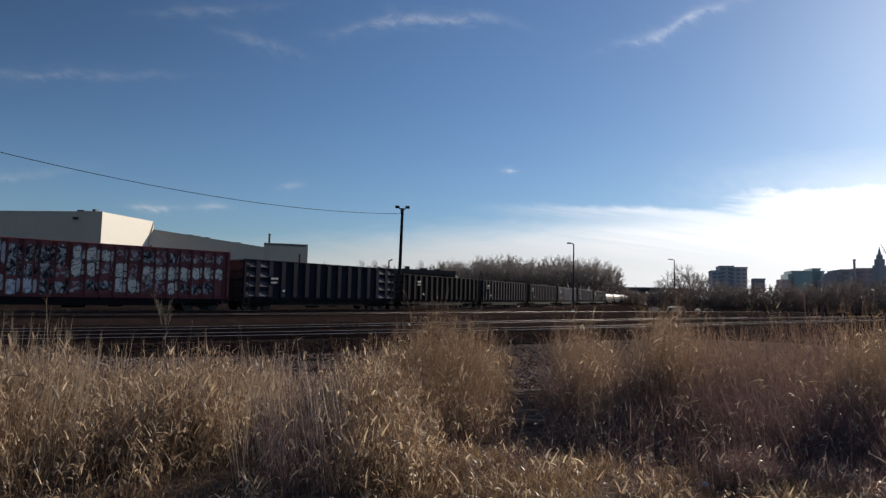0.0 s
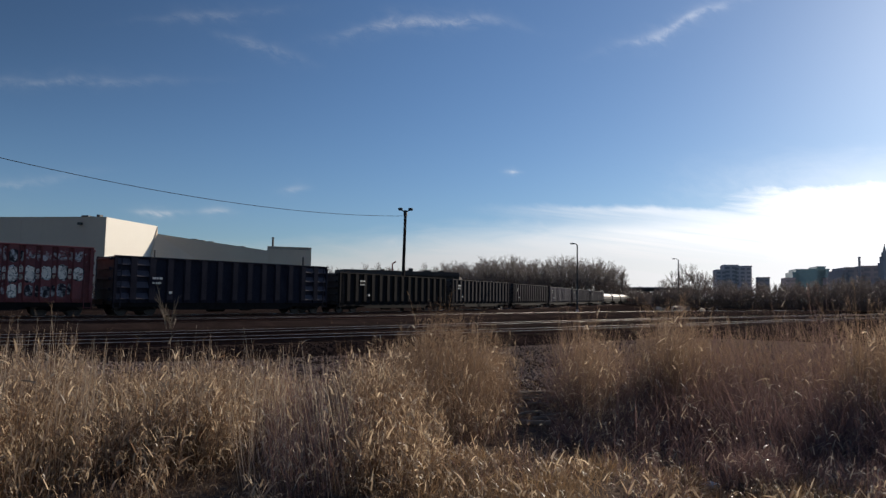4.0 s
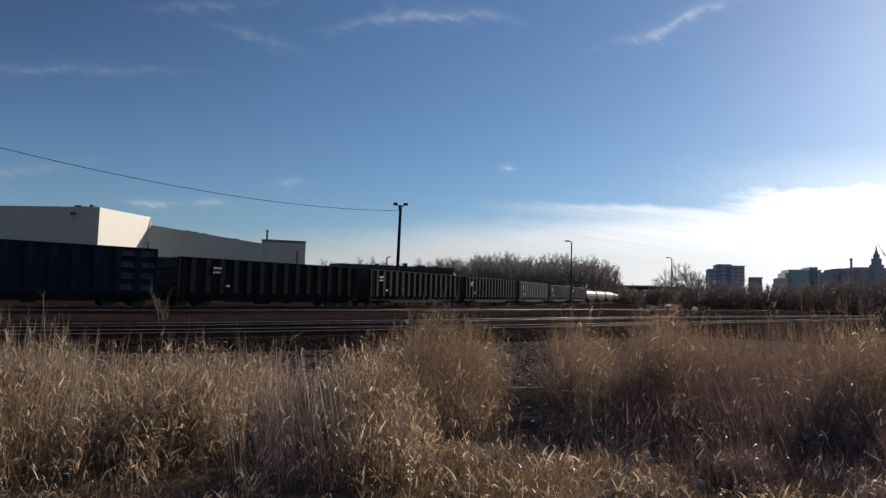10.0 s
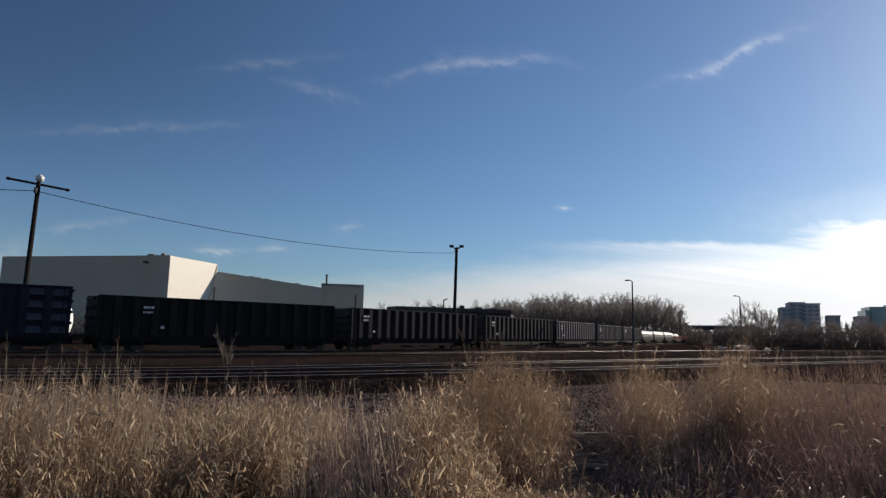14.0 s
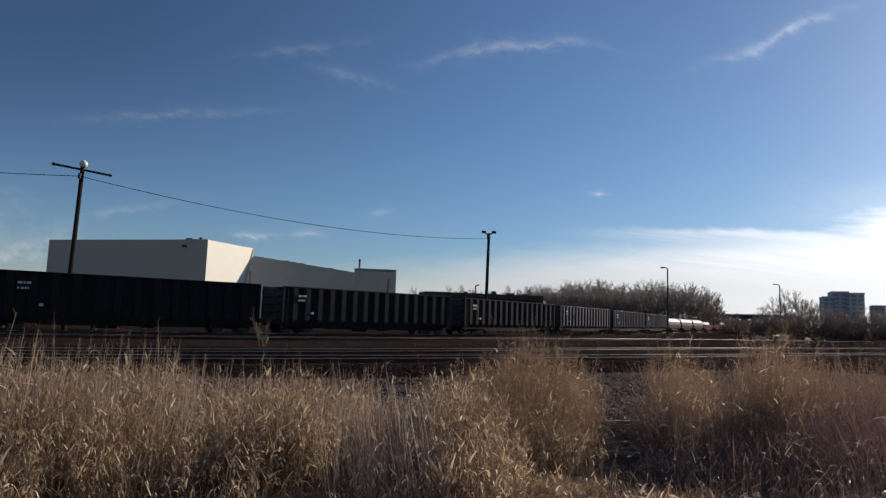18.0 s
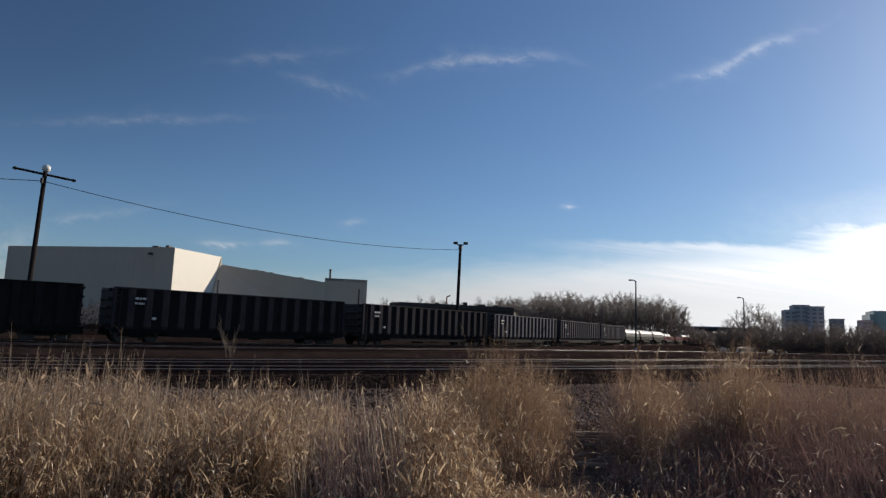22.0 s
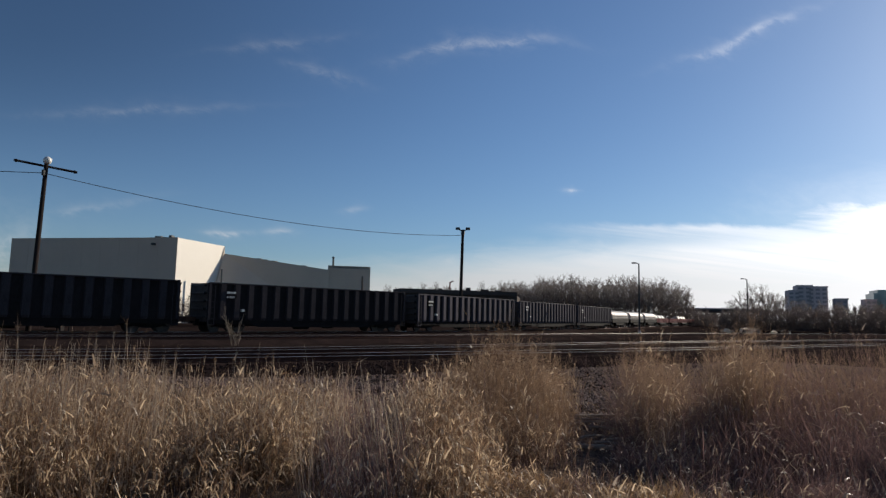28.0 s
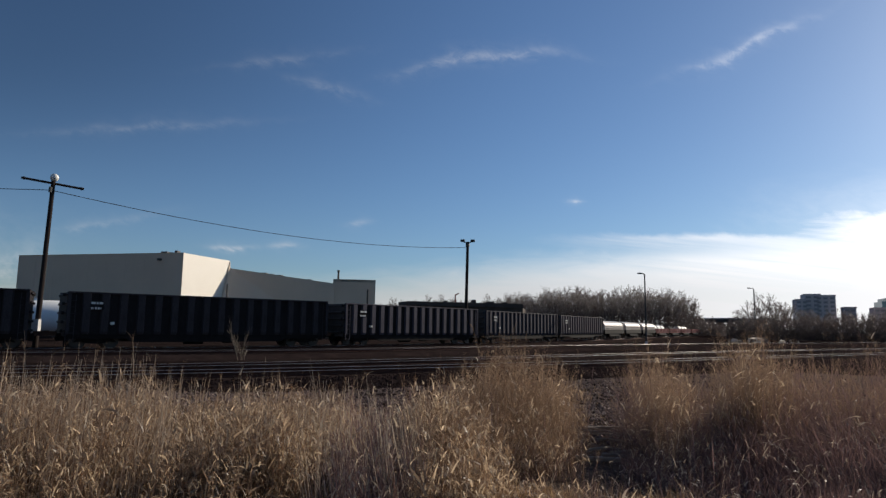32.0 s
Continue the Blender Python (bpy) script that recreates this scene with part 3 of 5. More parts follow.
    tube(bm, (-1.6, -0.75, z_deck - 0.45), (-0.4, -0.75, z_deck - 0.45), 0.22, n=12)
    part("brake_cylinder", bm, UNDER, car)
    bm = bmesh.new()
    block(bm, 1.0, 1.7, -0.9, -0.45, z_deck - 0.6, z_deck - 0.1)
    part("brake_valve", bm, UNDER, car)


def make_gondola(L, H, paint, rib_paint, ribs, label, marks=(1.6,), end_bays=False, floor_z=0.86, chord=None, rib_w=0.50, mark_z=0.70):
    """A high-sided gondola on its own axes: x along the train, the near side at -y, z from the rail."""
    car = empty("gondola_car", label, "railway car", group="cars of the train")
    body = L - GAP * 2
    half = body / 2
    bm = block(bmesh.new(), -half + 0.05, half - 0.05, -1.38, 1.38, floor_z, floor_z + 0.12)
    part("floor", bm, UNDER, car)
    sheets = []
    for s in (-1, 1):
        y = s * 1.40
        bm = block(bmesh.new(), -half, half, *sorted((y, y - s * 0.04)), floor_z - 0.04, H - 0.06)
        sheet = part("side_sheet", bm, paint, car)
        bm = block(bmesh.new(), -half, half, *sorted((y - s * 0.02, y + s * 0.15)), H - 0.09, H)
        part("top_chord", bevel(bm, 0.02), chord or rib_paint, sheet)
        bm = block(bmesh.new(), -half, half, *sorted((y - s * 0.10, y - s * 0.05)), floor_z - 0.30, floor_z - 0.02)
        part("side_sill", bm, UNDER, sheet)
        pitch = body / (ribs + 1)
        first = None
        for i in range(ribs):
            x = -half + pitch * (i + 1)
            if first is None:
                first = part("rib", rib(bmesh.new(), 0, rib_w, s * 0.16, y, floor_z - 0.04, H - 0.095), rib_paint, sheet)
                first.matrix_basis = pose(x, 0, 0)
            else:
                share("rib", first, sheet, pose(x, 0, 0))
        for x in (-half + 0.10, half - 0.10):
            part("corner_post", rib(bmesh.new(), x, 0.20, s * 0.15, y, floor_z - 0.04, H - 0.095), rib_paint, sheet)
        if end_bays:
            bar = None
            for e in (-1, 1):
                for k in range(2):
                    for j in range(4):
                        z = floor_z + 0.35 + (H - floor_z - 0.75) * j / 3
                        m = pose(e * (half - pitch * (k + 0.5)), y + s * 0.05, z)
                        if bar is None:
                            # The paler grey stands in for light on the sloping tops.
                            bar = part("bay_stiffener", prism(bmesh.new(), ((-pitch * 0.34, -0.02 * s), (pitch * 0.34, -0.02 * s), (pitch * 0.34, -0.05 * s), (-pitch * 0.34, -0.05 * s)), 0.22, -0.16, ((-pitch * 0.36, 0.10 * s), (pitch * 0.36, 0.10 * s), (pitch * 0.36, -0.05 * s), (-pitch * 0.36, -0.05 * s))), LIT_GREY_PAINT, sheet, "box stiffener in a paler grey for its lit sloping top")
                            bar.matrix_basis = m
                        else:
                            share("bay_stiffener", bar, sheet, m)
        sheets.append(sheet)
    for s in (-1, 1):
        x = s * half
        bm = block(bmesh.new(), *sorted((x, x - s * 0.05)), -1.35, 1.35, floor_z - 0.16, H - 0.06)
        end = part("end_wall", bm, END_GREY if s < 0 else paint, car, "pale grey end sheet" if s < 0 else "")
        for j in range(5):
            z = floor_z + 0.15 + (H - floor_z - 0.35) * j / 4
            bm = block(bmesh.new(), *sorted((x, x + s * 0.10)), -1.36, 1.36, z - 0.07, z + 0.07)
            part("end_corrugation", bevel(bm, 0.03), END_GREY if s < 0 else paint, end)
            if s < 0:
                bm = block(bmesh.new(), -half - 0.24, -half - 0.12, -1.42, -1.30, z - 0.09, z + 0.09)
                block(bm, -half - 0.12, -half, -1.38, -1.34, z - 0.02, z + 0.02)
                part("end_grab_iron", bm, paint, end)
        for y in (-1.42, 1.42):
            bm = bmesh.new()
            n = 7
            sy = 1 if y > 0 else -1
            for k in range(n):
                z = floor_z - 0.35 + (H - floor_z) * k / (n - 0.5)
                block(bm, *sorted((x - s * 0.02, x - s * 0.42)), *sorted((y + sy * 0.10, y + sy * 0.135)), z, z + 0.03)
            for xx in (x - s * 0.02, x - s * 0.42):
                block(bm, xx - 0.018, xx + 0.018, *sorted((y + sy * 0.10, y + sy * 0.14)), floor_z - 0.4, H - 0.2)
            part("ladder", bm, rib_paint, car)
    pitch = body / (ribs + 1)
    for x in marks:
        bm = bmesh.new()
        z = floor_z + (H - floor_z) * mark_z
        bars(bm, -half + x, z, (0.12, 0.12, 0.12, 0.12), 0.17, -1.585)
        bars(bm, -half + x, z - 0.28, (0.10, 0.10, 0.10, 0.10, 0.10), 0.17, -1.585)
        block(bm, -half + x - 0.04, -half + x + 0.66, -1.585, -1.40, z - 0.30, z + 0.19)
        plate = part("stencil_plate", bm, paint, car)
        bm = bmesh.new()
        bars(bm, -half + x, z + 0.02, (0.22, 0.10, 0.20), 0.13, -1.592)
        part("stencil", bm, MARK, plate, "white stencilled bar")
        part("stencil", bars(bmesh.new(), -half + x, z - 0.28, (0.08, 0.03, 0.10, 0.09, 0.04), 0.12, -1.592), MARK, plate, "white stencilled bar")
        bm = bmesh.new()
        block(bm, -half + x + 1.10, -half + x + 1.30, -1.60, -1.40, floor_z + 0.55, floor_z + 0.70)
        part("tag_plate", bm, MARK, car, "small white card plate")
    running_gear(car, L, floor_z)
    return car


def make_graffiti(car, half, z0, z1, ribs, rib_w):
    """Worn lettering sprayed over ribs and sheets: a patch on every rib's face and a recessed one between, row by row."""
    rng = random.Random(5)
    H = z1 - z0
    pitch = 2 * half / (ribs + 1)

    def shape(cx, cz, w, h, mat, y, lean=0.1, n=14):
        """One sprayed patch: a rough leaning block a few millimetres proud."""
        bm = bmesh.new()
        ring = []
        for k in range(n):
            t = k * math.tau / n + 0.22
            c, d = math.cos(t), math.sin(t)
            f = (abs(c) ** 9 + abs(d) ** 9) ** (-1 / 9) * rng.uniform(0.84, 1.02)
            ring.append((cx + w / 2 * c * min(f, 1.12) + lean * h * d * f * 0.25, cz + h / 2 * d * f))
        front = [bm.verts.new((px, y - 0.004, pz)) for px, pz in ring]
        rear = [bm.verts.new((px, y + 0.004, pz)) for px, pz in ring]
        bm.faces.new(front)
        bm.faces.new(list(reversed(rear)))
        for k in range(n):
            bm.faces.new((front[k], front[(k + 1) % n], rear[(k + 1) % n], rear[k]))
        part("sprayed_shape", bm, mat, car)

    def rows_at(k):
        """The rows of paint on the rib that is k places from the car's far end: middle, height and paint."""
        if k == 0:
            return ((0.52, 0.20, PIECE_PALE), (0.86, 0.18, PIECE_LINE))
        if k < 4:
            return ((0.53, 0.27, PIECE_PALE), (0.86, 0.20, PIECE_LINE), (0.20, 0.22, PIECE_DARK))
        if k < 9:
            return ((0.52, 0.30, PIECE_PALE), (0.22, 0.26, PIECE_PALE), (0.85, 0.26, PIECE_DARK if k < 7 else PIECE_LINE))
        if k < 12:
            return ((0.84, 0.26, PIECE_PALE), (0.55, 0.27, PIECE_PALE), (0.20, 0.22, PIECE_DARK))
        if k < 16:
            return ((0.80, 0.36, PIECE_DARK), (0.46, 0.28, PIECE_DARK), (0.17, 0.26, PIECE_DARK if k < 14 else PIECE_BLUE))
        return ((0.80, 0.38, PIECE_BLUE), (0.25, 0.36, PIECE_BLUE), (0.04, 0.07, MARK))

    for k in range(ribs):
        x = half - pitch * (k + 1)
        for mid, tall, mat in rows_at(k):
            if rng.random() < 0.12:
                mat = PIECE_LINE
            cz, wide, high = z0 + H * (mid + rng.uniform(-0.03, 0.03)), rib_w * rng.uniform(0.66, 0.90), H * tall * rng.uniform(0.9, 1.28)
            if mat in (PIECE_PALE, PIECE_BLUE):
                shape(x + 0.02, cz - 0.03, min(wide * 1.15, rib_w * 0.97), high * 1.16, PIECE_DARK, -1.557, 0.0)
            shape(x, cz, wide, high, mat, -1.564, rng.uniform(-0.10, 0.10))
            if rng.random() < 0.9:
                shape(x + pitch * 0.5, z0 + H * (mid + rng.uniform(-0.03, 0.03)), (pitch - rib_w) * rng.uniform(0.95, 1.25), H * tall * rng.uniform(0.8, 1.15), mat, -1.403, rng.uniform(-0.05, 0.05))


def make_red_car(L, H):
    wide = 0.62
    car = make_gondola(L, H, RED_PAINT, RED_PAINT, 20, "oxide-red high-sided gondola car covered in graffiti", marks=(), rib_w=wide, chord=RED_PAINT)
    bm = block(bmesh.new(), -L / 2 + 0.6, L / 2 - 0.6, -1.50, -1.44, 2.42, 2.50)
    part("belt_rail", bm, RED_PAINT, car)
    make_graffiti(car, L / 2 - GAP, 0.90, H - 0.2, 20, wide)
    return car


def make_coil_car(L, H):
    """A coil car: low sill, bulkheads and a rounded steel hood."""
    car = empty("coil_car", "dark coil car under a dull silver rounded hood", "railway car", group="covered coil cars")
    half = L / 2 - GAP
    bm = block(bmesh.new(), -half, half, -1.35, 1.35, 0.95, 1.25)
    part("deck", bevel(bm, 0.03), UNDER, car)
    for s in (-1, 1):
        bm = block(bmesh.new(), -half + 0.2, half - 0.2, *sorted((s * 1.35, s * 1.47)), 0.85, 1.45)
        part("side_sill", bm, UNDER, car)
    bm = bmesh.new()
    n = 12
    arc = [(-1.38, 1.40), (-1.38, 1.95)] + [(-1.38 * math.cos(k * math.pi / n), 1.95 + (H - 1.95) * math.sin(k * math.pi / n)) for k in range(1, n)] + [(1.38, 1.95), (1.38, 1.40)]
    ends = [[bm.verts.new((x, a, b)) for a, b in arc] for x in (-half + 0.45, half - 0.45)]
    for i in range(len(arc) - 1):
        bm.faces.new((ends[0][i], ends[0][i + 1], ends[1][i + 1], ends[1][i]))
    bm.faces.new(list(reversed(ends[0])))
    bm.faces.new(ends[1])
    bmesh.ops.recalc_face_normals(bm, faces=bm.faces[:])
    hood = part("hood", bm, SILVER, car, "dull silver rounded hood")
    for k in range(7):
        x = -half + 0.6 + (2 * half - 1.2) * k / 6
        bm = bmesh.new()
        rows = [[bm.verts.new((x + o, a * 1.02, 1.95 + (b - 1.95) * 1.03 if b > 1.95 else b)) for a, b in arc] for o in (-0.06, 0.06)]
        for i in range(len(arc) - 1):
            bm.faces.new((rows[0][i], rows[0][i + 1], rows[1][i + 1], rows[1][i]))
        part("hood_rib", bm, SILVER, hood)
    for z in (1.55, 1.85):
        bm = block(bmesh.new(), -half + 0.5, half - 0.5, -1.42, -1.37, z, z + 0.06)
        part("hood_rail", bm, UNDER, hood)
    running_gear(car, L, 0.95)
    return car


def make_low_car(L, load, label):
    car = empty("flat_gondola", label, "railway car", group="low cars of the train")
    half = L / 2 - GAP
    bm = block(bmesh.new(), -half, half, -1.4, 1.4, 0.95, 1.1)
    part("floor", bm, UNDER, car)
    for s in (-1, 1):
        bm = block(bmesh.new(), -half, half, *sorted((s * 1.4, s * 1.36)), 0.85, 1.75)
        side = part("side_sheet", bm, RED_PAINT, car)
        for i in range(9):
            part("rib", rib(bmesh.new(), -half + (i + 0.5) * 2 * half / 9, 0.2, s * 0.1, s * 1.4, 0.95, 1.72), RED_PAINT, side)
        bm = block(bmesh.new(), *sorted((s * half, s * (half - 0.05))), -1.36, 1.36, 0.95, 1.75)
        part("end_wall", bm, RED_PAINT, car)
    if load:
        for x in (-half * 0.6, 0.0, half * 0.55):
            bm = bmesh.new()
            tube(bm, (x - 1.3, 0, 1.62), (x + 1.3, 0, 1.62), 0.75, n=14)
            part("wrapped_coil", bm, WHITE_JUNK if load > 1 else SILVER, car, "pale wrapped steel coil")
    running_gear(car, L, 0.95)
    return car


TRAIN = (
    (make_red_car(17.8, 4.12), -23.4, 17.8),
    (make_gondola(17.3, 3.74, BLUE_PAINT, BLUE_PAINT, 13, "faded navy-blue high-sided gondola car", (2.3,), True, rib_w=0.52, mark_z=0.50), -5.55, 17.3),
    (make_gondola(17.25, 3.36, BLACK_PAINT, BLACK_PAINT, 14, "sooty black ribbed gondola car", (2.5,)), 12.0, 17.25),
    (make_gondola(17.3, 3.33, BLACK_PAINT, LIT_RIB_PAINT, 15, "sooty dark gondola car with ribs paled as sunlit", (1.2,)), 29.75, 17.3),
    (make_gondola(17.9, 3.30, BLACK_PAINT, LIT_RIB_PAINT, 16, "sooty dark gondola car with ribs paled as sunlit", (1.2,)), 47.75, 17.9),
    (make_gondola(17.2, 3.24, BLACK_PAINT, LIT_GREY_PAINT, 16, "dark gondola car with close-set ribs in a sunlit grey", (1.4,)), 66.15, 17.2),
    (make_gondola(17.9, 3.16, DULL_PAINT, DULL_PAINT, 18, "dusty grey gondola car with close-set ribs", (1.4,), rib_w=0.40), 83.75, 17.9),
    (make_gondola(17.6, 3.10, DULL_PAINT, DULL_PAINT, 18, "dusty grey gondola car with close-set ribs", (1.4,), rib_w=0.40), 101.65, 17.6),
    (make_coil_car(13.2, 2.75), 119.25, 13.2),
    (make_coil_car(13.2, 2.75), 132.45, 13.2),
    (make_coil_car(13.2, 2.75), 145.65, 13.2),
    (make_low_car(15.0, 2, "low dark-red gondola car carrying pale wrapped coils"), 158.85, 15.0),
    (make_low_car(15.0, 0, "low dark-red empty gondola car"), 173.85, 15.0),
    (make_low_car(15.0, 1, "low dark-red gondola car carrying steel coils"), 188.85, 15.0),
    (make_low_car(15.0, 0, "low dark-red empty gondola car"), 203.85, 15.0),
)


def gone(t):
    """How far the train has rolled by t seconds."""
    return 2.245 * t - 0.0028 * t * t


def car_pose(start, length, t):
    mid, arm = start + length / 2 - gone(t), length / 2 - 2.2
    a, b = MAIN.at(mid - arm, SIDE), MAIN.at(mid + arm, SIDE)
    x, y = (a[0] + b[0]) / 2, (a[1] + b[1]) / 2
    return pose(x, y, RAIL_TOP, 0, 0, math.degrees(math.atan2(b[1] - a[1], b[0] - a[0])))


def motions():
    for car, start, length in TRAIN:
        walk(car, [(t, car_pose(start, length, t)) for t in range(33)])
    for w in WHEELSETS:
        base = w.matrix_basis.copy()
        walk(w, [(k * 0.2, base @ pose(0, 0, 0, 0, -math.degrees(gone(k * 0.2) / 0.42), 0)) for k in range(161)])

# ---- buildings beyond the train ----


def upright(a, b, z0, z1, thick, z1b=None):
    """A wall slab from a to b in plan, with its thickness behind it; z1b: its height at b."""
    bm = bmesh.new()
    a, b = Vector((a[0], a[1])), Vector((b[0], b[1]))
    d = (b - a).normalized()
    n = Vector((-d.y, d.x)) * thick
    z1b = z1 if z1b is None else z1b
    low = [bm.verts.new((*p, z0)) for p in (a, b, b + n, a + n)]
    top = [bm.verts.new((*p, z)) for p, z in ((a, z1), (b, z1b), (b + n, z1b), (a + n, z1))]
    for i in range(4):
        j = (i + 1) % 4
        bm.faces.new((low[i], low[j], top[j], top[i]))
    bm.faces.new(list(reversed(low)))
    bm.faces.new(top)
    return bm


def make_warehouse():
    w = empty("warehouse", "large windowless off-white warehouse with a sunlit end wall", "warehouse")
    hi = EYE + 89 * math.tan(radians(6.0))
    c, l, r = polar(-28.9, 89), polar(-40.6, 107), polar(-25.1, 97)
    back_l = l + (r - c) * 4.0
    part("front_wall", upright(l, c, GZ, hi, 0.35), SHADED_SIDING, w)
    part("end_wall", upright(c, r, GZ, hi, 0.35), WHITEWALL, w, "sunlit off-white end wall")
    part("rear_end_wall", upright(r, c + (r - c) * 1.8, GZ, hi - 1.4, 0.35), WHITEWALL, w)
    part("far_wall", upright(back_l, l, GZ, hi, 0.35), SHADED_SIDING, w)
    bm = prism(bmesh.new(), [(p.x, p.y) for p in [v + ((c + l + (r - c)) / 2 - v) * 0.05 for v in (l, c, r, l + (r - c))]], hi - 0.5, hi - 0.2)
    part("roof", bm, ROOFING, w)
    d = (c - l).normalized()
    for k in range(1, 9):
        p = l + (c - l) * (k / 9)
        n = Vector((d.y, -d.x, 0)) * 0.02
        part("panel_joint", upright(p + n - d * 0.02, p + n + d * 0.02, 0.2, hi - 0.25, 0.02), SHADED_SIDING, w)
    part("parapet_cap", upright(l + Vector((d.y, -d.x, 0)) * 0.06, c + Vector((d.y, -d.x, 0)) * 0.06, hi, hi + 0.04, 0.45), SHADED_SIDING, w)
    for f, h, s in ((0.84, 0.5, 0.9), (0.88, 0.35, 0.6), (0.91, 0.6, 0.4), (0.80, 0.25, 1.1)):
        p = l + (c - l) * f + Vector((0, 2.0, 0))
        part("roof_vent", block(bmesh.new(), p.x - s / 2, p.x + s / 2, p.y, p.y + 0.8, hi - 0.2, hi + h), STEEL, w)
    p = l + (c - l) * 0.87 + Vector((d.y, -d.x, 0)) * 0.15
    part("wall_lamp", block(bmesh.new(), p.x - 0.24, p.x + 0.24, p.y - 0.3, p.y + 0.1, hi - 1.0, hi - 0.72), STEEL, w)
    # the lower wing in shade
    wing = empty("warehouse_wing", "low grey warehouse wing with a sloping roof edge", "warehouse")
    s0 = EYE + 97 * math.tan(radians(4.85))
    e = polar(-15.95, 99)
    s1 = EYE + 99 * math.tan(radians(3.8))
    bm = bmesh.new()
    # A diagonal shadow on the end wall is built as this slanted edge.
    low_l = r + (c - r) * 0.24
    off = Vector((0.35, -0.2, 0))
    q = [bm.verts.new(v) for v in (low_l + off + Vector((0, 0, 0)), e, Vector((e.x, e.y, s1)), Vector((r.x, r.y, s0)) + off * 0.4, Vector((r.x, r.y, hi - 0.15)) + off * 0.2, low_l + off + Vector((0, 0, 3.5)))]
    f = bm.faces.new(q)
    ex = bmesh.ops.extrude_face_region(bm, geom=[f])
    for v in ex["geom"]:
        if isinstance(v, bmesh.types.BMVert):
            v.co += Vector((-0.3, 0.45, 0))
    bmesh.ops.recalc_face_normals(bm, faces=bm.faces[:])
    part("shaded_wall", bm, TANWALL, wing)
    for k in range(1, 6):
        a = r.lerp(e, k / 6 - 0.004) + Vector((0.03, -0.06, 0))
        b = r.lerp(e, k / 6 + 0.004) + Vector((0.03, -0.06, 0))
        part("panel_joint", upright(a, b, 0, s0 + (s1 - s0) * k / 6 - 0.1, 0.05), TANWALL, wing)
    for f, h in ((0.28, 0.3), (0.34, 0.22), (0.42, 0.26), (0.71, 0.22)):
        p = r.lerp(e, f)
        z = s0 + (s1 - s0) * f
        part("roof_vent", block(bmesh.new(), p.x - 0.7, p.x + 0.7, p.y + 0.6, p.y + 1.4, z - 0.6, z + h * 0.25), STEEL, wing)
    k0, k1 = polar(-16.05, 99.3), polar(-12.2, 99.5)
    z = EYE + 99.4 * math.tan(radians(4.2))
    annex = empty("warehouse_annex", "square grey annex at the end of the warehouse wing", "warehouse")
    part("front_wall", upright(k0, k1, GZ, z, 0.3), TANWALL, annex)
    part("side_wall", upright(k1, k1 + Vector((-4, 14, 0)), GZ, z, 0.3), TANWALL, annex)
    part("roof", prism(bmesh.new(), [(p.x, p.y) for p in (k0, k1, k1 + Vector((-4, 14, 0)), k0 + Vector((-4, 14, 0)))], z - 0.4, z - 0.1), ROOFING, annex)
    p = polar(-12.9, 98.5)
    part("downpipe", tube(bmesh.new(), (p.x, p.y, 0), (p.x, p.y, z - 1.6), 0.13), DARK_SHED, annex)
    p = polar(-15.6, 101)
    part("vent_stack", tube(bmesh.new(), (p.x, p.y, z - 0.5), (p.x, p.y, z + 1.45), 0.16), STEEL, annex)
    part("stack_cap", tube(bmesh.new(), (p.x, p.y, z + 1.35), (p.x, p.y, z + 1.55), 0.22), STEEL, annex)
    p = polar(-25.2, 92)
    mast = empty("wall_post", "thin grey post beside the warehouse wall", "post")
    part("post", tube(bmesh.new(), (p.x, p.y, 0), (p.x, p.y, EYE + 93 * math.tan(radians(3.4))), 0.12), STEEL, mast)
    part("post_cap", tube(bmesh.new(), (p.x, p.y, EYE + 93 * math.tan(radians(3.4))), (p.x, p.y, EYE + 93 * math.tan(radians(3.4)) + 0.08), 0.15), STEEL, mast)


def make_shed():
    s = empty("long_shed", "long low dark-brown shed behind the train", "shed")
    a, b = polar(-9.2, 148), polar(1.4, 158)
    za = EYE + 152 * math.tan(radians(2.25))
    part("front_wall", upright(a, b, GZ, za - 1.0, 0.4), DARK_SHED, s)
    n = Vector((0.0, -0.8, 0))
    part("eave", upright(a + n, b + n, za - 1.0, za, 9.0), DARK_SHED, s, "dark flat roof edge")
    part("side_wall", upright(b, b + Vector((1, 12, 0)), GZ, za - 1.0, 0.4), DARK_SHED, s)
    for f, h, w in ((0.55, 0.9, 1.2), (0.70, 0.6, 2.0), (0.83, 0.5, 1.5), (0.30, 0.5, 1.0)):
        p = a.lerp(b, f) + Vector((0, 4, 0))
        part("roof_vent", block(bmesh.new(), p.x - w / 2, p.x + w / 2, p.y, p.y + 1, za - 0.2, za + h), DARK_SHED, s)
    p = a.lerp(b, 0.39) + Vector((0, 3, 0))
    bm = tube(bmesh.new(), (p.x, p.y, za), (p.x, p.y, za + 2.0), 0.17)
    tube(bm, (p.x, p.y, za + 1.95), (p.x + 0.9, p.y, za + 2.35), 0.15)
    part("goose_neck_pipe", bm, RED_PAINT, s, "red goose-neck roof pipe")


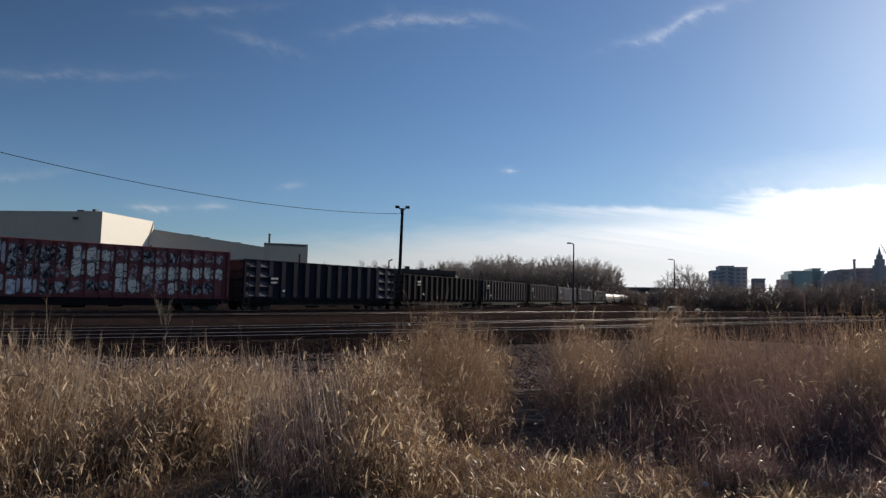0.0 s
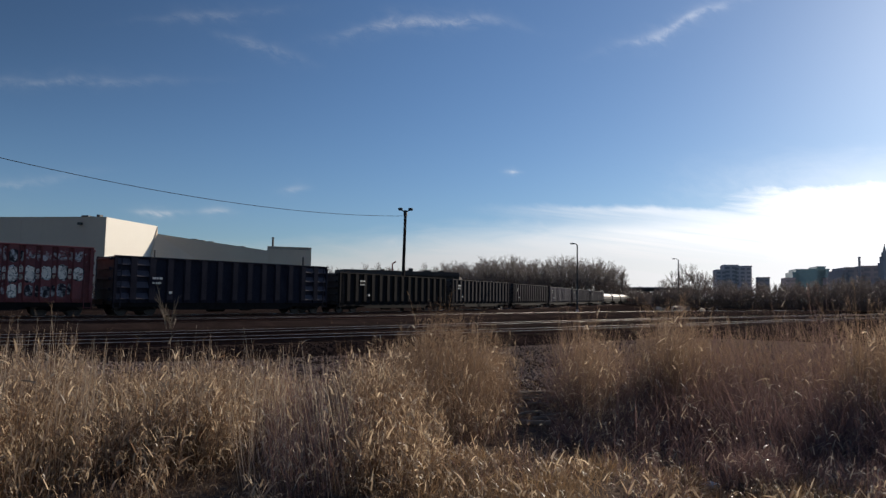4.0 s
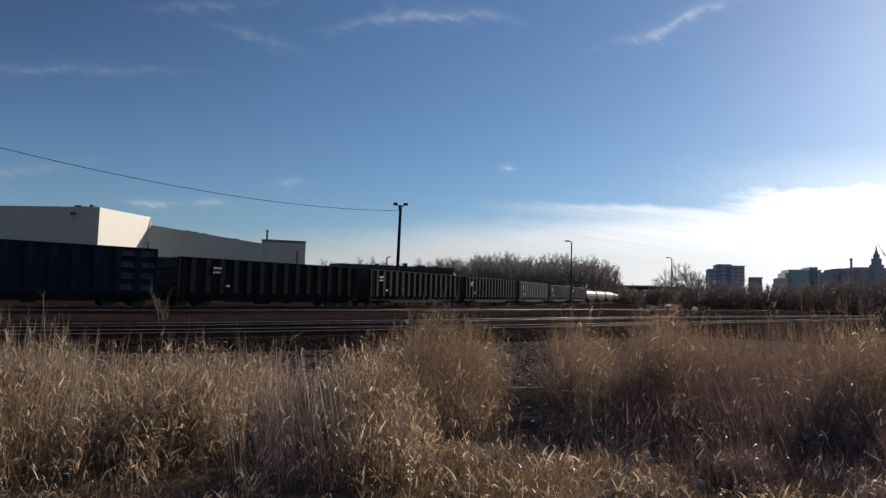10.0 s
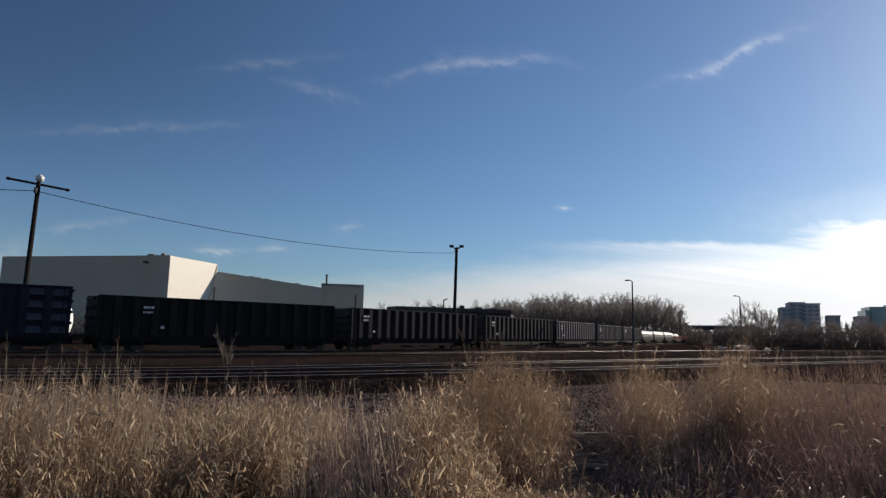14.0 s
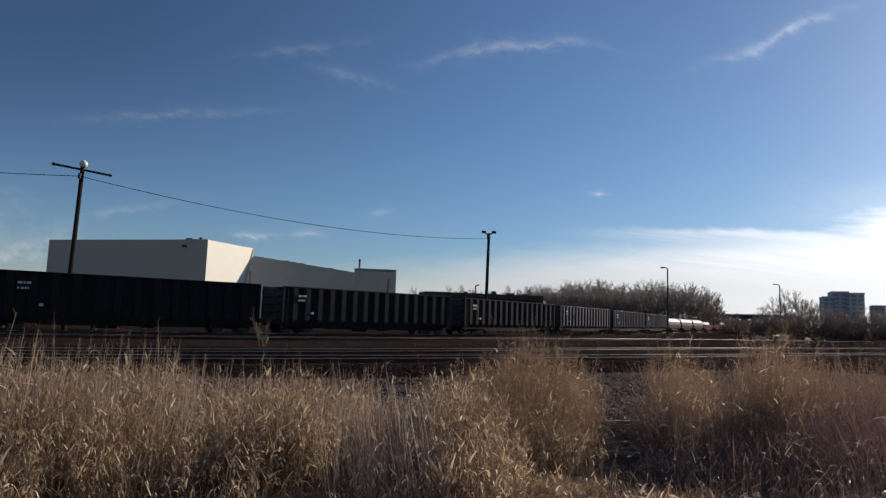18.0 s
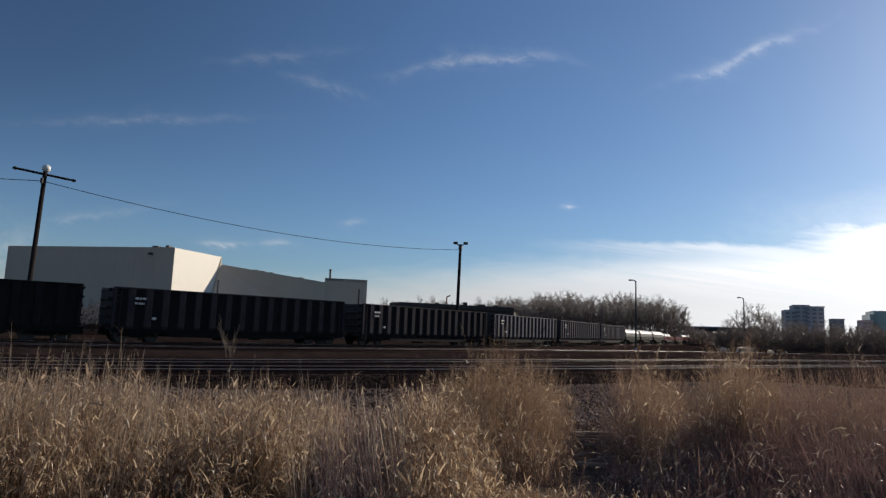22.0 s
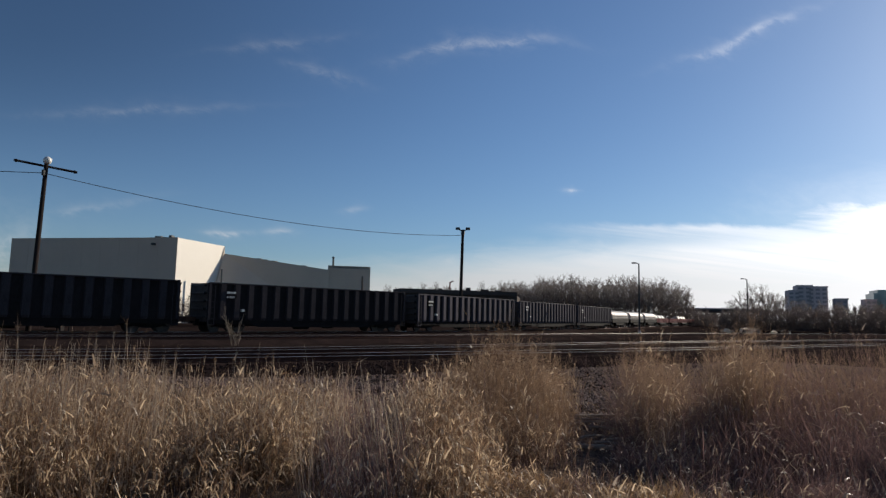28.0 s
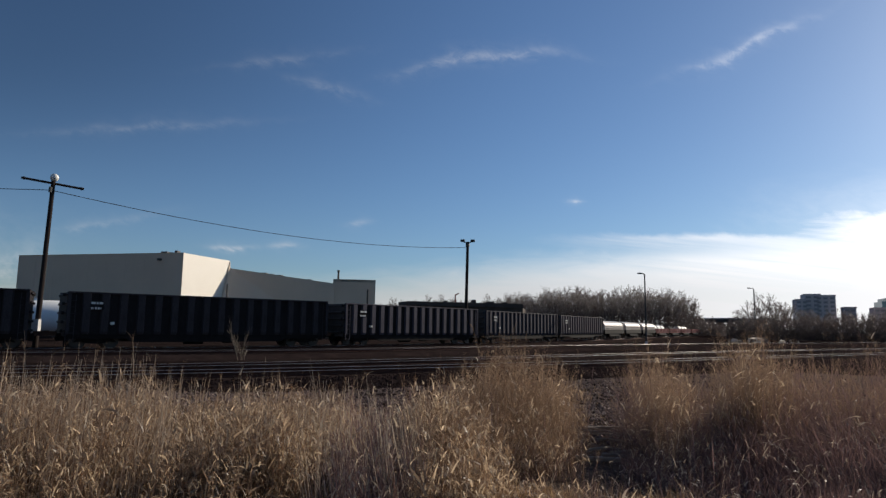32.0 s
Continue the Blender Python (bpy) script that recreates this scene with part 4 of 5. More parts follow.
def make_flood_pole(az, r, top, lean, crossarm, name, label):
    base = polar(az, r)
    p = empty(name, label, "utility pole", Matrix.Translation(base))
    head = Vector((math.tan(radians(lean)) * top * math.cos(radians(az)), -math.tan(radians(lean)) * top * math.sin(radians(az)), top))
    bm = bmesh.new()
    tube(bm, (0, 0, -0.2), head, 0.165 if crossarm else 0.20, 0.125 if crossarm else 0.15, 12)
    part("pole", bm, POLE_WOOD, p)
    across = Vector((math.cos(radians(az)), -math.sin(radians(az)), 0))
    if crossarm:
        bm = bmesh.new()
        a, b = head - across * 1.75 - Vector((0, 0, 0.12)), head + across * 1.75 - Vector((0, 0, 0.42))
        tube(bm, a, b, 0.075, n=6)
        part("crossarm", bm, POLE_WOOD, p)
        for f in (0.04, 0.5, 0.96):
            c = a.lerp(b, f)
            part("bracket", tube(bmesh.new(), c - Vector((0, 0, 0.10)), c + Vector((0, 0, 0.10)), 0.06, n=6), STEEL, p)
        bm = bmesh.new()
        bmesh.ops.create_uvsphere(bm, u_segments=12, v_segments=8, radius=0.26, matrix=Matrix.Translation(head + Vector((0.05, 0, 0.12))))
        part("lamp_dome", bm, LAMP_GLASS, p, "pale lamp dome", True)
        bm = block(bmesh.new(), -0.2, 0.45, -0.45, -0.2, 1.2, 2.1)
        part("meter_box", bm, WHITE_JUNK, p, "white meter box")
        bm = tube(bmesh.new(), head + Vector((0, -0.2, -0.9)), head + Vector((0, -0.2, -0.55)), 0.1)
        part("insulator", bm, STEEL, p)
    else:
        for s in (-1, 1):
            bm = bmesh.new()
            tube(bm, head - Vector((0, 0, 0.25)), head + across * s * 0.45 + Vector((0, 0, 0.08)), 0.06, n=6)
            arm = part("lamp_arm", bm, STEEL, p)
            c = head + across * s * 0.55 + Vector((0, 0, 0.12))
            part("floodlight", bevel(block(bmesh.new(), c.x - 0.24, c.x + 0.24, c.y - 0.22, c.y + 0.22, c.z - 0.12, c.z + 0.14), 0.05), STEEL, arm)
        part("pole_cap", tube(bmesh.new(), head - Vector((0, 0, 0.5)), head, 0.22, 0.2), STEEL, p)
    return base + head


def make_lamp_post(az, r, top, arm):
    base = polar(az, r)
    p = empty("yard_lamp", "thin dark yard lamp post with a short bent arm", "lamp post", Matrix.Translation(base), "yard lamp posts")
    part("post", tube(bmesh.new(), (0, 0, -0.1), (0, 0, top - 0.15), 0.13, 0.09, 10), STEEL, p)
    part("base_flange", tube(bmesh.new(), (0, 0, -0.1), (0, 0, 0.35), 0.2, 0.18, 10), CONCRETE, p)
    bm = bmesh.new()
    tube(bm, (0, 0, top - 0.2), (-arm * 0.35, 0, top - 0.02), 0.07, n=6)
    tube(bm, (-arm * 0.35, 0, top - 0.02), (-arm, 0, top), 0.07, n=6)
    part("arm", bm, STEEL, p)
    part("lamp_head", bevel(block(bmesh.new(), -arm - 0.45, -arm + 0.1, -0.16, 0.16, top - 0.08, top + 0.10), 0.04), STEEL, p)


def make_wire(name, a, b, sag, r):
    bm = bmesh.new()
    n = 24
    pts = [a.lerp(b, k / n) - Vector((0, 0, sag * 4 * (k / n) * (1 - k / n))) for k in range(n + 1)]
    rings = [[bm.verts.new(p + Vector((0, math.cos(k * math.tau / 5), math.sin(k * math.tau / 5))) * r) for k in range(5)] for p in pts]
    for one, two in zip(rings, rings[1:]):
        for k in range(5):
            bm.faces.new((one[k], one[(k + 1) % 5], two[(k + 1) % 5], two[k]))
    return tagged(part(name, bm, CABLE), "black sagging overhead cable", "cable")


make_warehouse()
make_shed()
top_a = make_flood_pole(-39.05, 47, 0.3 + EYE + 47 * math.tan(radians(11.1)), 0.9, True, "utility_pole", "dark timber pole with crossarm and pale lamp dome")
top_b = make_flood_pole(-3.85, 67, 0.3 + EYE + 67 * math.tan(radians(7.85)), 0.9, False, "floodlight_pole", "dark timber pole topped by two floodlights")
drop_a, drop_b = top_a - Vector((0, 0.2, 0.75)), top_b - Vector((0, 0, 0.6))
make_wire("overhead_cable", drop_a, drop_b, 1.1, 0.024)
make_wire("overhead_cable", drop_a, drop_a + Vector((-38, -22, 0.3)), 0.9, 0.024)
make_lamp_post(12.15, 89, 0.3 + EYE + 89 * math.tan(radians(4.9)), 0.5)
make_lamp_post(20.75, 130, 0.3 + EYE + 130 * math.tan(radians(3.5)), 0.7)

# ---- the far town ----


def make_block(az0, az1, r, steps, depth, wall, label, name="office_block", floors=0, glass=None):
    """A far building: steps are (from, to, elevation) of its parts across its width."""
    b = empty(name, label, "building")
    a, c = polar(az0, r), polar(az1, r)
    for f0, f1, el in steps:
        p, q = a.lerp(c, f0), a.lerp(c, f1)
        z = EYE + r * math.tan(radians(el))
        back = Vector((0.3, 1, 0)).normalized() * depth
        body = part("wall", prism(bmesh.new(), [(v.x, v.y) for v in (p, q, q + back, p + back)], 0, z), wall, b)
        part("roof_edge", prism(bmesh.new(), [(v.x, v.y) for v in (p + Vector((-0.4, -0.4, 0)), q + Vector((0.4, -0.4, 0)), q + back, p + back)], z - 0.8, z + 0.4), wall, body)
        if floors:
            d = (q - p)
            n = Vector((d.y, -d.x, 0)).normalized() * 0.25
            cols = max(2, int(d.length / 5))
            first = None
            for k in range(floors):
                zz = z - (k + 1) * 3.6
                if zz < 14:
                    break
                for j in range(cols):
                    w0, w1 = p + d * ((j + 0.18) / cols) + n, p + d * ((j + 0.82) / cols) + n
                    m = Matrix.Translation((w0.x, w0.y, zz))
                    if first is None:
                        e = w1 - w0
                        first = part("window", upright((0, 0), (e.x, e.y), 0, 1.9, 0.2), WINDOW_FAR, body)
                        first.matrix_basis = m
                    else:
                        share("window", first, body, m)
    return b


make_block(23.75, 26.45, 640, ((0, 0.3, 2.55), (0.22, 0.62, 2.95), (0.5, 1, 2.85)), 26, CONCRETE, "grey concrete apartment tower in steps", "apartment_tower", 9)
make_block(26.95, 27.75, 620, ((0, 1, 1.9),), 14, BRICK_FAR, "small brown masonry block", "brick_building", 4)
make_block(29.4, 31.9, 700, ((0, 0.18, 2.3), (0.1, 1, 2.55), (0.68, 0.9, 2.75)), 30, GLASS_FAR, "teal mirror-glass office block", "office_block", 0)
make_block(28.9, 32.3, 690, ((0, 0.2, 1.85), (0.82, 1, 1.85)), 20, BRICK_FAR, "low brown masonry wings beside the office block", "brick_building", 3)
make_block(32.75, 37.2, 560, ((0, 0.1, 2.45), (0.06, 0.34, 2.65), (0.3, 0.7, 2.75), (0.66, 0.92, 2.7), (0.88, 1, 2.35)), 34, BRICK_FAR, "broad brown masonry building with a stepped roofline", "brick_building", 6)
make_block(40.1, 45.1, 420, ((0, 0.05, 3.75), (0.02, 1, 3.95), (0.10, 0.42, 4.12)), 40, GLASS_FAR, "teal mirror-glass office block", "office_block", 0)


def make_steeple(az, r, tip):
    b = empty("church_steeple", "dark pointed church steeple over the roofs", "steeple", Matrix.Translation(polar(az, r)))
    z = EYE + r * math.tan(radians(tip))
    z2 = EYE + r * math.tan(radians(2.6))
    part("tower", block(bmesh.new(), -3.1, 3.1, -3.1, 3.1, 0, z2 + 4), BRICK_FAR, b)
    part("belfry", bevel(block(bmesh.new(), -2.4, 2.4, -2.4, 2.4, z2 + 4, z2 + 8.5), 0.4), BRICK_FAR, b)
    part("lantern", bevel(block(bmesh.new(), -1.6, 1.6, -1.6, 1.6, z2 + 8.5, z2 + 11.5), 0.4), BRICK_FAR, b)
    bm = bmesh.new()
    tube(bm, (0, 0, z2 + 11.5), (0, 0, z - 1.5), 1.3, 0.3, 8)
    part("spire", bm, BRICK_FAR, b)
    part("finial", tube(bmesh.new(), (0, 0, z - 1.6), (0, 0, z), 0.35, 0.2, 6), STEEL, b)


make_steeple(35.5, 540, 4.45)
bm = tube(bmesh.new(), polar(33.9, 550), polar(33.9, 550, EYE + 550 * math.tan(radians(3.45))), 0.9, 0.75)
chim = empty("chimney", "tall thin masonry chimney", "chimney")
part("shaft", bm, BRICK_FAR, chim)
part("rim", tube(bmesh.new(), polar(33.9, 550, EYE + 550 * math.tan(radians(3.36))), polar(33.9, 550, EYE + 550 * math.tan(radians(3.47))), 1.0), BRICK_FAR, chim)


def make_overpass():
    o = empty("overpass", "dark road overpass crossing the tracks far off", "bridge")
    a, b = polar(15.5, 275), polar(21.5, 262)
    z = EYE + 268 * math.tan(radians(1.05))
    part("deck", upright(a, b, z - 1.8, z - 0.4, 9), DARK_SHED, o)
    part("parapet", upright(a, b, z - 0.4, z, 0.4), CONCRETE, o)
    for f in (0.2, 0.5, 0.8):
        p = a.lerp(b, f) + Vector((0, 3, 0))
        part("pier", block(bmesh.new(), p.x - 0.7, p.x + 0.7, p.y, p.y + 4, -0.1, z - 1.8), CONCRETE, o)


make_overpass()

# ---- trees and brush ----


def bare_tree(seed, height, spread, levels=4):
    """Trunk and limbs in one bmesh, twigs as fine ribbons."""
    rng = random.Random(seed)
    bm = bmesh.new()
    twigs = []

    def grow(p, d, length, r, level):
        q = p + d * length
        if level < 3:
            tube(bm, p, q, r, r * 0.66, 6 if level < 2 else 4, caps=False)
        else:
            twigs.append((p, q, r))
        if level >= levels:
            return
        for k in range(4 if level else 5):
            f = rng.uniform(0.35, 1.0) if level else rng.uniform(0.3, 1.0)
            s = p.lerp(q, f)
            a = rng.uniform(0, math.tau)
            side = Vector((math.cos(a), math.sin(a), 0))
            nd = (d * rng.uniform(0.65, 1.1) + side * spread * rng.uniform(0.45, 1.0) + Vector((0, 0, 0.30 if level == 0 else 0.10 if level == 1 else -0.03))).normalized()
            grow(s, nd, length * rng.uniform(0.45, 0.68), r * 0.5, level + 1)

    grow(Vector((0, 0, -0.2)), Vector((rng.uniform(-0.06, 0.06), rng.uniform(-0.06, 0.06), 1)).normalized(), height * 0.52, height * 0.014, 0)
    root = np.array([t[0] for t in twigs])
    d = np.array([t[1] - t[0] for t in twigs])
    ln = np.linalg.norm(d, axis=1)
    way = d / ln[:, None]
    g = np.random.default_rng(seed)
    side = np.cross(way, g.normal(size=way.shape))
    side /= np.linalg.norm(side, axis=1)[:, None]
    v, q = ribbons(root, way, side, ln, np.full(len(ln), height * 0.0026), np.zeros(len(ln)), 1, 0.5)
    return bm, v, q


def make_tree(name, seed, height, spread, label, group, levels=5):
    t = empty(name, label, "tree", group=group)
    bm, v, q = bare_tree(seed, height, spread, levels)
    part("trunk", bm, BARK, t)
    cloud_mesh("crown", v, q, TWIG, "fine bare twigs", "", t)
    return t


def brush_mass(name, az0, az1, r0, r1, height, count, mat, label, seed, leaf=0.5, slim=0.16):
    """Dense low winter scrub of crossing twigs and clumps."""
    g = np.random.default_rng(seed)
    az, r = np.radians(g.uniform(az0, az1, count)), g.uniform(r0, r1, count)
    top = height(np.degrees(az)) if callable(height) else np.full(count, height)
    deg = np.degrees(az)
    lump = 0.74 + 0.16 * np.sin(deg * 3.1) * np.sin(deg * 7.7 + 1) + 0.14 * np.sin(deg * 17.3 + 2) * np.sin(deg * 1.7)
    z = g.uniform(0, 1, count) ** 1.5 * top * lump * 1.2
    root = np.stack([r * np.sin(az), r * np.cos(az), z], 1)
    way = g.normal(size=(count, 3))
    way[:, 2] = np.abs(way[:, 2]) * 1.6 + 0.3
    way /= np.linalg.norm(way, axis=1)[:, None]
    side = np.cross(way, g.normal(size=(count, 3)))
    side /= np.linalg.norm(side, axis=1)[:, None]
    ln = g.uniform(0.6, 1.5, count) * leaf
    v, q = ribbons(root, way, side, ln * 1.5, ln * slim, g.uniform(0, 0.3, count), 1, 0.3)
    return cloud_mesh(name, v, q, mat, label, "brush")


PROTO_TREES = [make_tree("bare_tree", 11 + k, 1.0 * h, s, "bare grey-brown winter tree in the wood", "winter wood beyond the yard") for k, (h, s) in enumerate(((11.5, 0.55), (12.5, 0.42), (10.5, 0.7), (12.0, 0.5)))]
wood = random.Random(3)


def wood_height(az):
    return np.interp(az, (-14, -9, -7, -4, 0, 2, 4, 9, 13.5, 15.5, 16.6, 17.4, 19.4, 20, 21.4, 23.2, 24.2, 27, 30, 33, 36, 40),
                     (2.1, 2.25, 2.45, 2.45, 2.55, 2.95, 3.2, 3.2, 3.1, 2.8, 2.2, 1.4, 1.3, 2.0, 2.6, 2.3, 1.7, 1.6, 1.6, 1.8, 1.8, 1.2))


spots = []
for k in range(150):
    spots.append((-0.5 + 16.6 * (k + wood.uniform(-1.2, 1.2)) / 150, 186 + 62 * (k * 0.618 % 1)))
for k in range(44):
    spots.append((-11.5 + 12 * (k + wood.uniform(-1, 1)) / 44, wood.uniform(200, 250)))
for k in range(100):
    spots.append((19.2 + 19.0 * (k + wood.uniform(-1, 1)) / 100, wood.uniform(136, 180)))
for k, (az, r) in enumerate(spots):
    proto = PROTO_TREES[k % 4]
    want = EYE + r * math.tan(radians(float(wood_height(az)))) * wood.uniform(0.84, 1.03)
    if az > 19:
        want *= wood.choice((0.7, 0.85, 0.95, 1.05))
    s = want / 11.5
    m = Matrix.Translation(polar(az, r)) @ pose(0, 0, 0, 0, 0, wood.uniform(0, 360)) @ Matrix.Diagonal((s, s, s, 1))
    if k < 4:
        proto.matrix_basis = m
    else:
        t = copy_thing(proto, Matrix.Identity(4))
        t.matrix_basis = m
brush_mass("wood_undergrowth", -10, 18.5, 186, 215, lambda a: 200 * np.tan(np.radians(wood_height(a) * 0.78)), 62000, BRUSH, "dense dark undergrowth below the bare wood", 4, 0.6)
brush_mass("scrub_belt", 18.6, 38.2, 130, 142, lambda a: 1.65 + 140 * np.tan(np.radians(np.interp(a, (18, 21, 25, 29, 31.5, 33, 37, 38.5), (0.5, 0.95, 1.1, 1.15, 1.3, 1.75, 1.7, 0.9)))), 60000, BRUSH, "dense dark scrub along the far side of the yard", 5, 0.36)
brush_mass("scrub_belt", 38.0, 60, 90, 150, 6.0, 9000, BRUSH, "dense dark scrub along the far side of the yard", 6, 0.9)
brush_mass("scrub_belt", -60, -38, 110, 150, 3.0, 5000, BRUSH, "low dark scrub behind the yard", 8, 0.9)

brush_mass("scrub_belt", 14.5, 22.5, 285, 300, 5.6, 6000, BRUSH, "dark scrub behind the far overpass", 15, 1.0)
brush_mass("scrub_strip", -38, -24.5, 74, 80, 2.9, 9000, BRUSH, "low brown scrub along the foot of the warehouse", 14, 0.3)

# shrub among the tracks, and saplings at the side
shrub = empty("dead_shrub", "bare pale shrub growing between the tracks", "shrub", Matrix.Translation(polar(-23.8, 36.0)))
sprig = random.Random(41)
for k in range(9):
    bm, v, q = bare_tree(41 + k, sprig.uniform(1.0, 2.7), 0.40, 3)
    lean = pose(sprig.uniform(-0.2, 0.2), sprig.uniform(-0.2, 0.2), 0, sprig.uniform(-34, 34), sprig.uniform(-46, 46), k * 40)
    stem = part("stem", bm, DRIFTWOOD, shrub)
    stem.matrix_basis = lean @ Matrix.Diagonal((0.5, 0.5, 1.1, 1))
    cloud_mesh("twigs", v, q, DRIFTWOOD, "", "", stem)


def make_sapling(az, r, top, shoots, seed):
    """A thin trunk with a few straight shoots; shoots are (from, to) heights along it and how far each reaches across."""
    t = empty("bare_sapling", "thin bare sapling at the edge of the grass", "tree", Matrix.Translation(polar(az, r, 0)), "saplings at the grass edge")
    rng = random.Random(seed)
    across = Vector((math.cos(radians(az)), -math.sin(radians(az)), 0))
    bm = bmesh.new()
    pts = [Vector((rng.uniform(-0.02, 0.02), rng.uniform(-0.02, 0.02), top * k / 6 - 0.1)) for k in range(7)]
    for k, (p, q) in enumerate(zip(pts, pts[1:])):
        tube(bm, p, q, 0.028 - 0.0038 * k, 0.028 - 0.0038 * (k + 1), 7)
    part("trunk", bm, BARK, t)
    for z0, z1, reach in shoots:
        bm = bmesh.new()
        p = Vector((0, 0, z0))
        q = across * reach + Vector((0, rng.uniform(-0.15, 0.15), z1))
        mid = p.lerp(q, 0.5) + Vector((0, 0, -0.04))
        tube(bm, p, mid, 0.014, 0.010, 6)
        tube(bm, mid, q, 0.010, 0.004, 6)
        for k in range(4):
            a = p.lerp(q, rng.uniform(0.3, 0.9))
            tube(bm, a, a + Vector((rng.uniform(-0.15, 0.15), rng.uniform(-0.15, 0.15), rng.uniform(0.08, 0.25))), 0.005, 0.003, 5)
        part("shoot", bm, BARK, t)


make_sapling(38.3, 12.0, 2.85, ((1.6, 2.62, -0.48), (1.3, 2.2, 0.35), (1.9, 2.5, 0.2), (1.0, 1.6, -0.3), (1.2, 1.5, 0.3)), 51)
make_sapling(40.3, 12.4, 2.90, ((2.3, 2.86, -0.48), (2.2, 3.02, -0.18), (1.5, 2.3, 0.4), (1.0, 1.9, -0.35), (1.7, 2.4, 0.3)), 52)
make_sapling(41.8, 13.0, 2.6, ((1.4, 2.3, 0.4), (1.2, 2.2, -0.35), (1.8, 2.5, -0.2)), 53)


def make_bush(az, r):
    """Bare stems under a broad dark crown of clumped needles."""
    b = empty("evergreen_bush", "dark evergreen bush behind the thin saplings", "bush", Matrix.Translation(polar(az, r, -0.1)))
    g = np.random.default_rng(9)
    for k in range(4):
        a = k * 1.7
        part("stem", tube(bmesh.new(), (0.2 * math.cos(a), 0.2 * math.sin(a), -0.1), (0.7 * math.cos(a), 0.5 * math.sin(a), 1.6), 0.04, 0.02, 7), BARK, b)
    n = 9000
    mid = np.stack([g.uniform(-1.0, 1.3, 40), g.uniform(-0.7, 0.7, 40), g.uniform(1.35, 1.95, 40)], 1)
    mid[:, 2] -= 0.28 * np.abs(mid[:, 0] - 0.1)
    root = mid[g.integers(0, 40, n)] + g.normal(0, 0.13, (n, 3))
    way = unit(g.normal(size=(n, 3)) + (0, 0, 0.5))
    side = unit(np.cross(way, g.normal(size=(n, 3))))
    v, q = ribbons(root, way, side, g.uniform(0.05, 0.14, n), g.uniform(0.010, 0.022, n), g.uniform(0, 0.3, n), 1, 0.3)
    cloud_mesh("crown", v, q, EVERGREEN, "dense dark needles", "", b)


# a tank beyond the train's line
def make_tank():
    end = polar(-36.15, 57.0, 0.0)
    along = Vector((math.sin(radians(60)), math.cos(radians(60)), 0))
    tank = empty("storage_tank", "white horizontal steel tank on dark saddles", "tank", Matrix.Translation(Vector((end.x, end.y, GZ)) - along * 4.0) @ pose(0, 0, 0, 0, 0, 30))
    bm = bmesh.new()
    R, z, n = 1.32, 2.28, 40
    prof = [(-4.0 - 0.55 * math.cos(q), R * math.sin(q)) for q in (0.12, 0.4, 0.8, 1.2)] + [(-4.0, R), (4.0, R)] + [(4.0 + 0.55 * math.cos(q), R * math.sin(q)) for q in (1.2, 0.8, 0.4, 0.12)]
    rings = [[bm.verts.new((x, r * math.cos(math.tau * i / n), z + r * math.sin(math.tau * i / n))) for i in range(n)] for x, r in prof]
    for a, b in zip(rings, rings[1:]):
        for i in range(n):
            bm.faces.new((a[i], a[(i + 1) % n], b[(i + 1) % n], b[i]))
    bm.faces.new(rings[0])
    bm.faces.new(rings[-1])
    bmesh.ops.recalc_face_normals(bm, faces=bm.faces)
    shell = part("shell", bm, TANK_PAINT, tank, "white painted shell", True)
    for x in (-3.2, 3.2):
        part("saddle", block(bmesh.new(), x - 0.15, x + 0.15, -1.0, 1.0, 0, 1.35), UNDER, tank, "dark steel saddle")
        part("seam_band", tube(bmesh.new(), (x - 0.03, 0, z), (x + 0.03, 0, z), R + 0.012, n=40, caps=False), TANK_PAINT, shell)
    bm = tube(bmesh.new(), (3.9, -0.9, 0), (3.9, -0.9, 1.5), 0.05, n=8)
    part("drain_pipe", bm, UNDER, tank)
    bm = tube(bmesh.new(), (1.0, 0, z + R - 0.05), (1.0, 0, z + R + 0.18), 0.28, n=16)
    part("hatch", bm, TANK_PAINT, tank)


make_tank()
make_bush(40.4, 14.0)

# scrap and stored things at the foot of the scrub
junk = random.Random(12)
for k in range(11):
    az, r = junk.uniform(18.8, 24.5), junk.uniform(112, 124)
    s = junk.uniform(0.5, 1.3)
    j = empty("scrap_heap", "small heap of pale scrap beside the scrub", "scrap", Matrix.Translation(polar(az, r)), "scrap along the yard edge")
    for i in range(3):
        bm = block(bmesh.new(), -s * 0.5, s * 0.5, -s * 0.4, s * 0.4, 0, s * junk.uniform(0.4, 0.9))
        for v_ in bm.verts:
            v_.co += Vector((junk.uniform(-0.2, 0.2) * s, junk.uniform(-0.2, 0.2) * s, 0))
        o = part("scrap_piece", bm, junk.choice((TANWALL, DRIFTWOOD, RUST, DRIFTWOOD, TANWALL, RUST)), j)
        o.matrix_basis = pose(junk.uniform(-1, 1) * s, junk.uniform(-1, 1) * s, -0.05, junk.uniform(-15, 15), junk.uniform(-15, 15), junk.uniform(0, 90))


# ---- lying in the gap of the grass ----


def plank(x, y, length, width, turn, label):
    bm = bevel(block(bmesh.new(), -length / 2, length / 2, -width / 2, width / 2, 0, 0.05), 0.008)
    for v in bm.verts:
        v.co.z += 0.02 * math.sin(v.co.x * 3) if abs(v.co.x) > 0.1 else 0
    o = tagged(part("old_plank", bm, DRIFTWOOD), label, "plank", "timber lying in the grass")
    o.matrix_basis = pose(x, y, float(ground_height(np.array(x), np.array(y))) + 0.02, 3, 2, turn)


